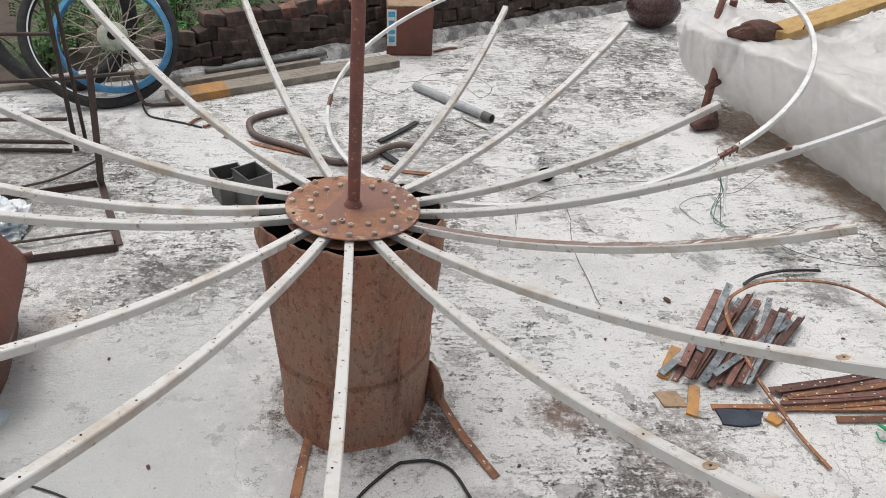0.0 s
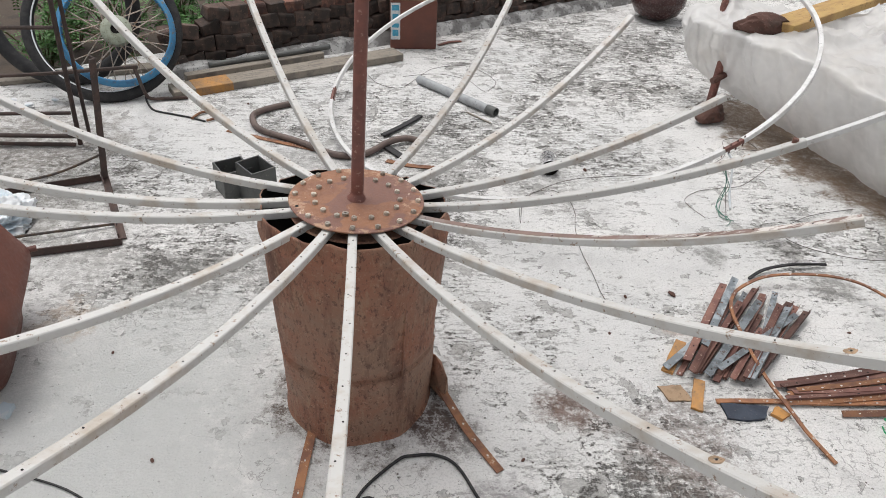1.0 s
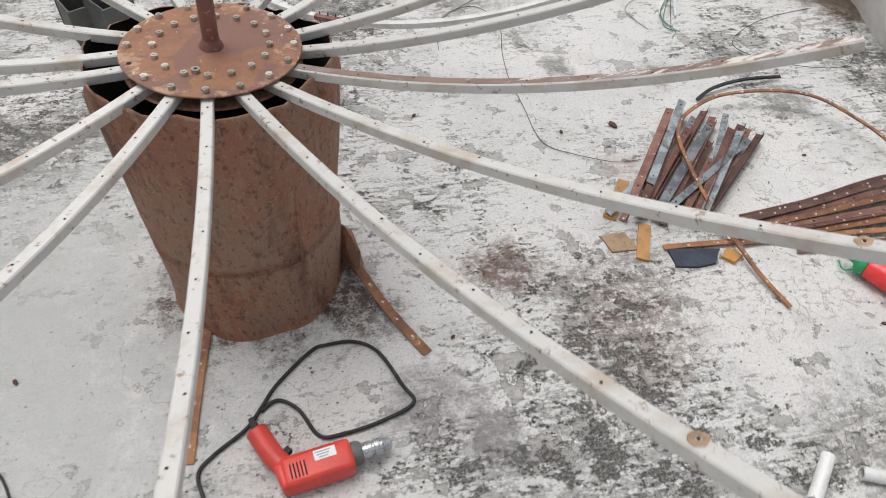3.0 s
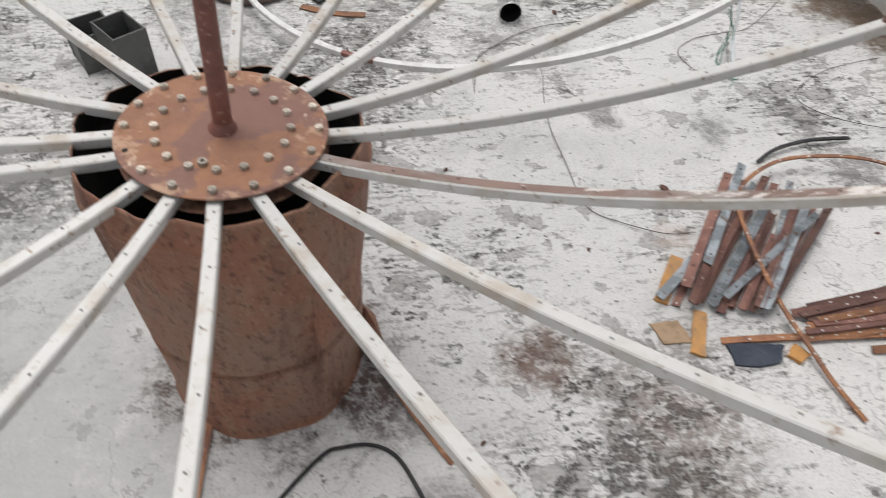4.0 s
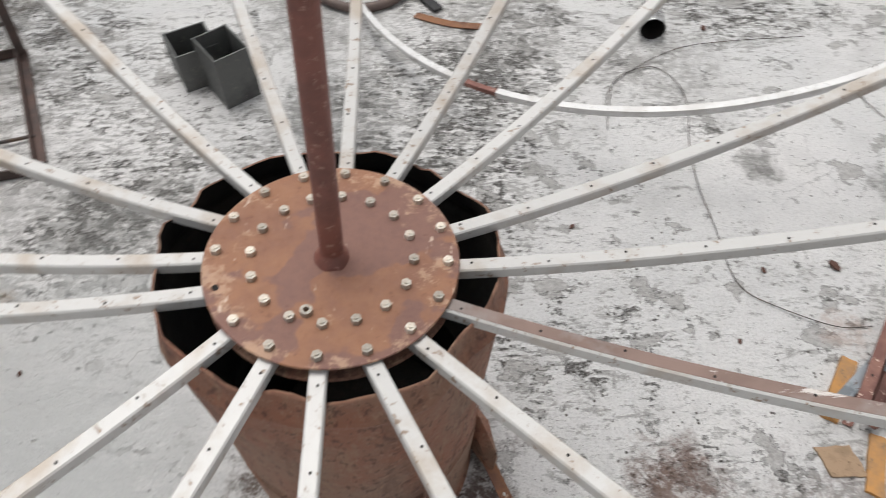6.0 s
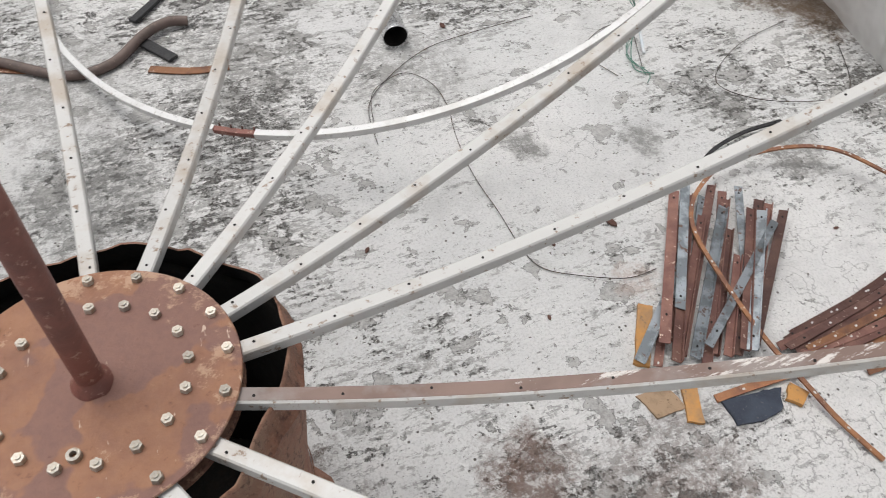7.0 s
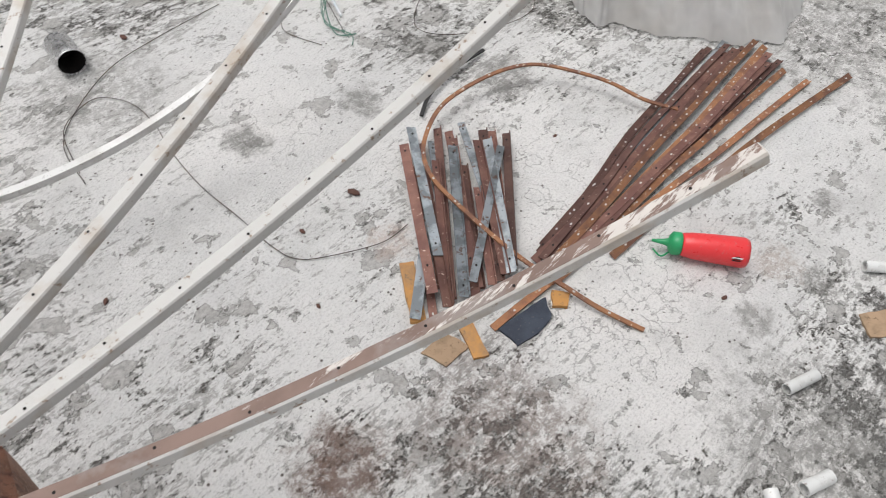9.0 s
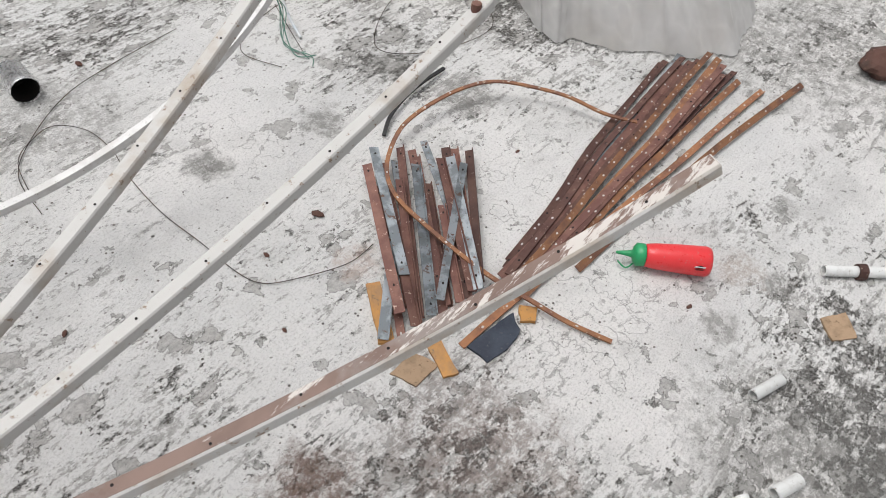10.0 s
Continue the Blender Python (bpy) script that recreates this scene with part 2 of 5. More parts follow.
def drum_rust():
    m, nt, bs = nodes_of("rusty_drum_sheet")
    c = mix(nt, ramp(nt, tex(nt, 4.0, 6, 0.65), 0.42, 0.60), (0.32, 0.142, 0.088), (0.29, 0.185, 0.13))
    c = mix(nt, ramp(nt, tex(nt, 9.0, 6, 0.7, stretch=(1, 1, 0.22), offset=(2, 0, 1)), 0.50, 0.64, 0, 0.8), c, (0.12, 0.055, 0.038))
    fine = tex(nt, 62.0, 7, 0.8, stretch=(1, 1, 0.6))
    scratch = tex(nt, 30.0, 6, 0.75, stretch=(1, 1, 0.25), offset=(0, 3, 0))
    c = mix(nt, ramp(nt, scratch, 0.54, 0.62, 0, 0.6), c, (0.36, 0.23, 0.15))
    c = mix(nt, ramp(nt, fine, 0.54, 0.59, 0, 0.65), c, (0.07, 0.033, 0.026))
    c = mix(nt, ramp(nt, tex(nt, 80.0, 5, 0.75, offset=(8, 3, 0)), 0.57, 0.63, 0, 0.7), c, (0.40, 0.245, 0.165))
    nt.links.new(c, bs.inputs["Base Color"])
    bs.inputs["Roughness"].default_value, bs.inputs["Metallic"].default_value = 0.72, 0.1
    bump(nt, bs, maths(nt, "ADD", fine, maths(nt, "MULTIPLY", scratch, 0.7)), 0.8, 0.004)
    return m


def plate_rust():
    m, nt, bs = nodes_of("rusty_steel_plate")
    fine = tex(nt, 60.0, 6, 0.75)
    patch = tex(nt, 6.5, 4, 0.5, offset=(2.3, 0.4, 1))
    c = mix(nt, ramp(nt, tex(nt, 11.0, 6, 0.65), 0.40, 0.62), (0.305, 0.148, 0.082), (0.235, 0.112, 0.07))
    c = mix(nt, ramp(nt, patch, 0.495, 0.515, 0, 0.85), c, mix(nt, ramp(nt, fine, 0.35, 0.65), (0.165, 0.082, 0.068), (0.23, 0.125, 0.10)))
    # bare, scuffed metal towards the edge
    co = nt.nodes.new("ShaderNodeTexCoord")
    far = nt.nodes.new("ShaderNodeVectorMath")
    far.operation = "LENGTH"
    nt.links.new(co.outputs["Object"], far.inputs[0])
    scuff = maths(nt, "ADD", ramp(nt, far.outputs["Value"], 0.12, 0.20, 0, 0.16), tex(nt, 16.0, 7, 0.75, offset=(1, 5, 0)))
    c = mix(nt, ramp(nt, scuff, 0.63, 0.70, 0, 0.7), c, (0.50, 0.33, 0.22))
    c = mix(nt, ramp(nt, fine, 0.60, 0.68, 0, 0.6), c, (0.13, 0.06, 0.045))
    c = mix(nt, ramp(nt, tex(nt, 45.0, 3, 0.7, stretch=(1, 0.3, 1), offset=(4, 1, 1)), 0.66, 0.69, 0, 0.8), c, (0.60, 0.47, 0.37))
    nt.links.new(c, bs.inputs["Base Color"])
    nt.links.new(ramp(nt, fine, 0.3, 0.7, 0.45, 0.75), bs.inputs["Roughness"])
    bs.inputs["Metallic"].default_value = 0.15
    bump(nt, bs, maths(nt, "ADD", fine, maths(nt, "MULTIPLY", patch, 0.4)), 0.5, 0.003)
    return m


def primer():
    """Brown primer, worn off in streaks along the rib and more so towards its tip."""
    m, nt, bs = nodes_of("worn_brown_primer")
    co = nt.nodes.new("ShaderNodeTexCoord")
    far = nt.nodes.new("ShaderNodeVectorMath")
    far.operation = "LENGTH"
    nt.links.new(co.outputs["Object"], far.inputs[0])
    streak = tex(nt, 26.0, 7, 0.75, stretch=(0.35, 2.0, 1), rot=16)
    wear = maths(nt, "ADD", streak, ramp(nt, far.outputs["Value"], 0.45, 1.25, -0.05, 0.11))
    c = mix(nt, ramp(nt, tex(nt, 7.0, 5, 0.6), 0.4, 0.6), (0.235, 0.158, 0.13), (0.18, 0.118, 0.096))
    c = mix(nt, ramp(nt, tex(nt, 9.0, 5, 0.6, offset=(3, 3, 0)), 0.50, 0.60, 0, 0.5), c, (0.30, 0.285, 0.27))
    c = mix(nt, ramp(nt, wear, 0.575, 0.62, 0, 0.9), c, (0.66, 0.625, 0.585))
    nt.links.new(c, bs.inputs["Base Color"])
    bs.inputs["Roughness"].default_value = 0.6
    bump(nt, bs, streak, 0.4, 0.001)
    return m


CONCRETE = concrete()
RUST_PLATE = plate_rust()
RUST_DRUM = drum_rust()
RUST_POLE = worn("red_oxide_pipe", (0.20, 0.078, 0.06), (0.145, 0.06, 0.048), (0.32, 0.19, 0.15), 18, 70, 0.5, 0.1, 0.5, (0.42, 0.6), (0.58, 0.66))
RUST_BAR = worn("rusted_flat_bar", (0.115, 0.052, 0.042), (0.17, 0.085, 0.065), (0.44, 0.34, 0.28), 14, 60, 0.7, 0.1, 0.5, (0.44, 0.6), (0.62, 0.68), vary=0.45)
BROWN_PIPE = worn("dull_brown_pipe", (0.135, 0.098, 0.085), (0.10, 0.075, 0.066), (0.22, 0.17, 0.14), 12, 70, 0.6, 0.1, 0.3)
DARK_RACK = worn("dark_rusted_iron", (0.065, 0.047, 0.042), (0.095, 0.06, 0.05), (0.17, 0.115, 0.09), 14, 60, 0.75, 0.1, 0.5, (0.44, 0.6), (0.62, 0.70), vary=0.25)
RUST_ORANGE = worn("orange_rusted_strip", (0.27, 0.125, 0.06), (0.16, 0.075, 0.048), (0.48, 0.36, 0.27), 16, 60, 0.75, 0.1, 0.4, (0.44, 0.6), (0.60, 0.66), vary=0.3)
GALV = worn("galvanised_bar", (0.41, 0.45, 0.48), (0.22, 0.245, 0.26), (0.17, 0.105, 0.08), 16, 50, 0.38, 0.5, 0.4, (0.46, 0.56), (0.58, 0.64), vary=0.35)
RIB_PAINT = worn("weathered_pale_rib", (0.565, 0.56, 0.54), (0.45, 0.395, 0.335), (0.29, 0.215, 0.16), 8, 60, 0.5, 0.1, 0.4, (0.50, 0.66), (0.60, 0.68), vary=0.09)
RIB_BROWN = primer()
BOLT = worn("zinc_bolt", (0.50, 0.47, 0.41), (0.40, 0.31, 0.22), (0.22, 0.13, 0.08), 90, 260, 0.45, 0.35, 0.3, vary=0.35)
BLACK = worn("black_rubber", (0.018, 0.018, 0.02), (0.035, 0.034, 0.034), (0.07, 0.065, 0.06), 20, 150, 0.7, 0, 0.3)
DRUM_BLACK = worn("near_black_steel", (0.010, 0.009, 0.008), (0.018, 0.014, 0.011), (0.03, 0.02, 0.014), 10, 60, 0.95)
HOLE = worn("dark_bolt_hole", (0.012, 0.010, 0.009), (0.02, 0.015, 0.012), (0.03, 0.02, 0.015), 50, 200, 0.9)
PALE_HOLE = worn("pale_floor_in_hole", (0.55, 0.54, 0.52), (0.40, 0.39, 0.37), (0.2, 0.18, 0.16), 60, 200, 0.9)
BRICK = worn("old_laterite_brick", (0.115, 0.075, 0.06), (0.05, 0.04, 0.035), (0.23, 0.15, 0.12), 9, 40, 0.95, 0, 1.0, (0.42, 0.6), (0.60, 0.72), vary=0.5)
BRICK_RED = worn("red_laterite_brick", (0.27, 0.125, 0.09), (0.085, 0.05, 0.042), (0.28, 0.16, 0.125), 9, 40, 0.95, 0, 1.0, (0.42, 0.58), (0.6, 0.72), vary=0.35)
SOIL = worn("dark_soil", (0.07, 0.052, 0.038), (0.045, 0.035, 0.028), (0.12, 0.09, 0.065), 6, 60, 0.95, 0, 1.0)
MORTAR = worn("grey_mortar", (0.50, 0.50, 0.49), (0.20, 0.195, 0.19), (0.09, 0.085, 0.08), 9, 50, 0.9, 0, 0.9, (0.42, 0.56), (0.56, 0.64))
LEAF = worn("green_leaf", (0.06, 0.16, 0.035), (0.09, 0.22, 0.05), (0.035, 0.09, 0.025), 12, 60, 0.55, 0, 0.2, vary=0.3)
STEM = worn("green_brown_stem", (0.10, 0.09, 0.04), (0.08, 0.06, 0.035), (0.14, 0.12, 0.06), 20, 90, 0.8)
BLUE_RIM = worn("chipped_blue_paint", (0.065, 0.26, 0.47), (0.045, 0.17, 0.33), (0.20, 0.19, 0.17), 12, 40, 0.5, 0.0, 0.4, spots=(0.57, 0.62))
SPOKE = worn("dull_spoke", (0.36, 0.32, 0.28), (0.24, 0.17, 0.12), (0.15, 0.09, 0.06), 30, 120, 0.5, 0.5)
HUB_PAINT = worn("flaking_pale_green_hub", (0.42, 0.46, 0.36), (0.32, 0.34, 0.26), (0.16, 0.14, 0.10), 30, 70, 0.7, 0, 0.6)
WOOD_GREY = worn("weathered_grey_plank", (0.26, 0.23, 0.19), (0.17, 0.15, 0.13), (0.09, 0.08, 0.07), 8, 50, 0.85, 0, 0.8, stretch=(1, 9, 1))
WOOD_YELLOW = worn("yellow_plank", (0.46, 0.30, 0.11), (0.36, 0.22, 0.085), (0.16, 0.10, 0.055), 5, 30, 0.75, 0, 0.6, (0.44, 0.64), (0.60, 0.70), stretch=(1, 6, 1))
ORANGE_PAINT = worn("orange_painted_wood", (0.48, 0.24, 0.07), (0.33, 0.19, 0.09), (0.22, 0.15, 0.09), 14, 60, 0.75, 0, 0.5, (0.42, 0.6), (0.58, 0.66))
CARDBOARD = worn("tan_board", (0.36, 0.25, 0.16), (0.27, 0.19, 0.12), (0.16, 0.11, 0.07), 20, 90, 0.9)
NAVY = worn("navy_rubber_scrap", (0.018, 0.025, 0.042), (0.03, 0.04, 0.06), (0.07, 0.075, 0.085), 16, 90, 0.65)
RED_BOX = worn("brown_red_painted_tin", (0.155, 0.052, 0.034), (0.11, 0.042, 0.03), (0.24, 0.11, 0.07), 5, 60, 0.5, 0, 0.3, (0.42, 0.62), (0.63, 0.72))
LABEL_WHITE = worn("white_label", (0.72, 0.74, 0.74), (0.60, 0.64, 0.66), (0.40, 0.46, 0.5), 30, 90, 0.5)
LABEL_BLUE = worn("blue_label_print", (0.05, 0.32, 0.50), (0.07, 0.40, 0.58), (0.3, 0.5, 0.6), 30, 90, 0.5)
POT = worn("dark_maroon_glazed_pot", (0.060, 0.028, 0.026), (0.09, 0.045, 0.04), (0.22, 0.16, 0.15), 16, 60, 0.25, 0, 0.4, spots=(0.64, 0.7))
FILM = plastic_film()
STONE = worn("brown_laterite_stone", (0.105, 0.052, 0.04), (0.065, 0.038, 0.03), (0.19, 0.11, 0.085), 10, 50, 0.9, 0, 1.0)
GREY_PVC = worn("grey_plastic_pipe", (0.40, 0.42, 0.43), (0.32, 0.33, 0.34), (0.2, 0.2, 0.2), 12, 70, 0.5)
WHITE_PVC = worn("white_tube", (0.66, 0.67, 0.66), (0.52, 0.52, 0.50), (0.3, 0.27, 0.24), 14, 80, 0.45, 0.1)
HOOP = worn("pale_aluminium_hoop", (0.72, 0.72, 0.71), (0.60, 0.59, 0.57), (0.36, 0.32, 0.28), 10, 60, 0.35, 0.15, 0.2, spots=(0.64, 0.72))
GREY_STEEL = worn("dark_grey_steel", (0.125, 0.13, 0.125), (0.08, 0.082, 0.08), (0.22, 0.21, 0.19), 9, 50, 0.6, 0.2, 0.4)
DRILL_RED = worn("red_drill_plastic", (0.62, 0.055, 0.04), (0.55, 0.05, 0.04), (0.40, 0.08, 0.06), 14, 120, 0.4)
BOTTLE_RED = worn("red_squeeze_bottle", (0.72, 0.04, 0.045), (0.66, 0.035, 0.04), (0.6, 0.10, 0.10), 10, 90, 0.35, 0, 0.1)
CAP_GREEN = worn("green_cap", (0.02, 0.34, 0.13), (0.02, 0.30, 0.11), (0.05, 0.36, 0.17), 20, 120, 0.4, 0, 0.1)
CHUCK = worn("bright_steel_chuck", (0.50, 0.52, 0.54), (0.38, 0.40, 0.42), (0.2, 0.2, 0.2), 30, 120, 0.3, 0.8)
TIN = worn("bright_tin_can", (0.74, 0.74, 0.74), (0.55, 0.55, 0.55), (0.30, 0.28, 0.26), 14, 70, 0.28, 0.85, 0.2)
CLOTH = worn("crumpled_white_bag", (0.72, 0.745, 0.76), (0.55, 0.64, 0.70), (0.42, 0.52, 0.60), 10, 40, 0.45, 0, 0.3, (0.5, 0.62), (0.62, 0.72))
STRING = worn("faded_green_string", (0.10, 0.22, 0.17), (0.16, 0.26, 0.22), (0.30, 0.36, 0.33), 20, 90, 0.7)
WIRE = worn("dark_iron_wire", (0.08, 0.07, 0.065), (0.13, 0.09, 0.06), (0.2, 0.13, 0.09), 30, 100, 0.6, 0.4)


# ---- helpers of shape ----
def part(name, bm, material, parent=None, label="", smooth=False, at=None):
    me = bpy.data.meshes.new(name)
    bmesh.ops.recalc_face_normals(bm, faces=bm.faces)
    bm.to_mesh(me)
    bm.free()
    for p in me.polygons:
        p.use_smooth = smooth
    me.materials.append(material)
    ob = new(name, me)
    if at is not None:
        ob.matrix_basis = at
    if parent is not None:
        ob.parent = parent
    if label:
        ob["label"] = label
    return ob


def thing(name, label, category, at=None, group="", kind=""):
    ob = new(name)
    ob.empty_display_size = 0.05
    if at is not None:
        ob.matrix_basis = at
    return tagged(ob, label, category, group, kind)


def box(sx, sy, sz, m=None, bevel=0.0, bm=None):
    bm = bm or bmesh.new()
    made = bmesh.ops.create_cube(bm, size=1, matrix=(m or Matrix()) @ Matrix.Diagonal((sx, sy, sz, 1)))
    if bevel:
        vs = set(made["verts"])
        es = [e for e in bm.edges if e.verts[0] in vs and e.verts[1] in vs]
        bmesh.ops.bevel(bm, geom=es, offset=bevel, segments=2, affect="EDGES", profile=0.6)
    return bm


def rod(bm, r1, r2, length, m=None, segs=16, caps=True):
    """Round bar along z from 0 to length."""
    bmesh.ops.create_cone(bm, cap_ends=caps, segments=segs, radius1=r1, radius2=r2, depth=length, matrix=(m or Matrix()) @ Matrix.Translation((0, 0, length / 2)))
    return bm


def aim(a, b):
    """A pose at a whose z looks at b."""
    a, b = Vector(a), Vector(b)
    return Matrix.Translation(a) @ (b - a).to_track_quat("Z", "Y").to_matrix().to_4x4()


def lathe(profile, segs=32, wobble=0.0, seed=0.0):
    bm = bmesh.new()
    rings = []
    for r, z in profile:
        ring = []
        for i in range(segs):
            a = 2 * math.pi * i / segs
            k = 1 + wobble * noise.noise((math.cos(a) * 1.5 + seed, math.sin(a) * 1.5, z * 4))
            ring.append(bm.verts.new((r * k * math.cos(a), r * k * math.sin(a), z)))
        rings.append(ring)
    for a, b in zip(rings, rings[1:]):
        for i in range(segs):
            bm.faces.new((a[i], a[(i + 1) % segs], b[(i + 1) % segs], b[i]))
    return bm


def smooth_line(pts, n=8):
    """A Catmull-Rom line through pts."""
    pts = [Vector(p) for p in pts]
    out = []
    for i in range(len(pts) - 1):
        p0, p1, p2, p3 = pts[max(i - 1, 0)], pts[i], pts[i + 1], pts[min(i + 2, len(pts) - 1)]
        for k in range(n):
            t = k / n
            out.append(0.5 * ((2 * p1) + (p2 - p0) * t + (2 * p0 - 5 * p1 + 4 * p2 - p3) * t * t + (3 * p1 - p0 - 3 * p2 + p3) * t ** 3))
    return out + [pts[-1]]


def sweep(pts, outline, up=Vector((0, 0, 1)), closed=False, cap=True, bm=None):
    """Carries a closed outline (across, up) along pts."""
    bm = bm or bmesh.new()
    rings, n = [], len(pts)
    for i, p in enumerate(pts):
        d = (pts[(i + 1) % n] - pts[i - 1]) if closed else (pts[min(i + 1, n - 1)] - pts[max(i - 1, 0)])
        d.normalize()
        side = d.cross(up)
        if side.length < 1e-4:
            side = Vector((1, 0, 0))
        side.normalize()
        top = side.cross(d)
        rings.append([bm.verts.new(p + side * u + top * v) for u, v in outline])
    m = len(outline)
    pairs = list(zip(rings, rings[1:])) + ([(rings[-1], rings[0])] if closed else [])
    for a, b in pairs:
        for i in range(m):
            bm.faces.new((a[i], a[(i + 1) % m], b[(i + 1) % m], b[i]))
    if cap and not closed:
        bm.faces.new(rings[0])
        bm.faces.new(rings[-1])
    return bm


def disc_outline(r, segs=8):
    return [(r * math.cos(2 * math.pi * i / segs), r * math.sin(2 * math.pi * i / segs)) for i in range(segs)]


def flat_outline(w, h):
    return [(-w / 2, 0), (w / 2, 0), (w / 2, h), (-w / 2, h)]


def rough_up(bm, amount, scale, seed=0.0):
    for v in bm.verts:
        v.co += amount * noise.noise_vector(v.co * scale + Vector((seed, seed * 2, 0)))
    return bm


def on(points, z):
    return [(x, y, z) for x, y in points]


# ---- ground and wall ----
bm = bmesh.new()
bmesh.ops.create_grid(bm, x_segments=1, y_segments=1, size=400, matrix=Matrix.Translation((0, 0, -0.15)))
tagged(part("ground", bm, SOIL), "dark soil ground beyond the concrete yard", "ground", kind="structure")
WALL_A, WALL_DIR = Vector((-1.361, 2.724, 0)), Vector((0.856, 0.517, 0)).normalized()
WALL_OUT = Vector((-WALL_DIR.y, WALL_DIR.x, 0))
bm = bmesh.new()
back = 0.5
far_l, far_r = WALL_A - WALL_DIR * 3.5 + WALL_OUT * back, WALL_A + WALL_DIR * 9 + WALL_OUT * back
slab = [bm.verts.new(p) for p in ((-4.5, -5, 0), (8, -5, 0), (8, far_r.y, 0), far_r, far_l, (-4.5, far_l.y, 0))]
slab_face = bm.faces.new(slab)
ext = bmesh.ops.extrude_face_region(bm, geom=[slab_face])
for v in ext["geom"]:
    if isinstance(v, bmesh.types.BMVert):
        v.co.z -= 0.14
tagged(part("floor", bm, CONCRETE), "weathered whitewashed concrete yard with dark lichen patches", "floor", kind="structure")

# ---- dish frame on the drum ----
HUB = Vector((0.0036, -0.1619, 0.7946))
NORMAL = Vector((0.044, 0.047, 1)).normalized()
HX = (Vector((1, 0, 0)) - NORMAL * NORMAL.x).normalized()
HY = NORMAL.cross(HX)
HUB = HUB - NORMAL * 0.006
HUB_POSE = Matrix((( HX.x, HY.x, NORMAL.x, HUB.x), (HX.y, HY.y, NORMAL.y, HUB.y), (HX.z, HY.z, NORMAL.z, HUB.z), (0, 0, 0, 1)))
# per rib: sideways bend and its growth, slope, curvature
RIBS = [
    (-0.262, -0.019, -0.112, 0.166),
    (0.023, -0.032, -0.143, 0.182),
    (0.085, -0.011, -0.093, 0.164),
    (0.069, 0.002, 0.035, 0.175),
    (0.004, 0.012, -0.010, 0.202),
    (0.047, 0.014, 0.024, 0.181),
    (0.018, 0.007, -0.035, 0.151),
    (0.102, -0.018, -0.063, 0.190),
    (0.029, -0.050, -0.023, 0.210),
    (0.104, -0.070, 0.006, 0.215),
    (0.089, -0.044, -0.020, 0.246),
    (0.089, -0.080, -0.016, 0.214),
    (0.116, -0.026, -0.005, 0.190),
    (0.053, -0.011, -0.104, 0.232),
    (0.074, -0.060, -0.036, 0.126),
    (0.010, 0.022, -0.159, 0.209),
]
RIB_W, RIB_H = 0.025, 0.0235
RIB_END = [1.52] * 16
RIB_END[6], RIB_END[7], RIB_END[8], RIB_END[9], RIB_END[10] = 1.62, 1.61, 1.29, 1.27, 1.262


def rib_angle(k):
    return radians(-90 - 22.5 * (k - 13))


hole_bm = bmesh.new()
rod(hole_bm, 0.0022, 0.0022, 0.0006, segs=10)
HOLE_MESH = bpy.data.meshes.new("hole")
hole_bm.to_mesh(HOLE_MESH)
HOLE_MESH.materials.append(HOLE)


def hub_bolt(r, k, parent, name="bolt"):
    bm = bmesh.new()
    rod(bm, 0.0085, 0.0078, 0.0085, segs=6)
    rod(bm, 0.0045, 0.0035, 0.0105, segs=8)
    a = rib_angle(k)
    return part(name, bm, BOLT, parent, at=pose(r * math.cos(a), r * math.sin(a), 0.0005, random.uniform(-4, 4), random.uniform(-4, 4), random.uniform(0, 60)))


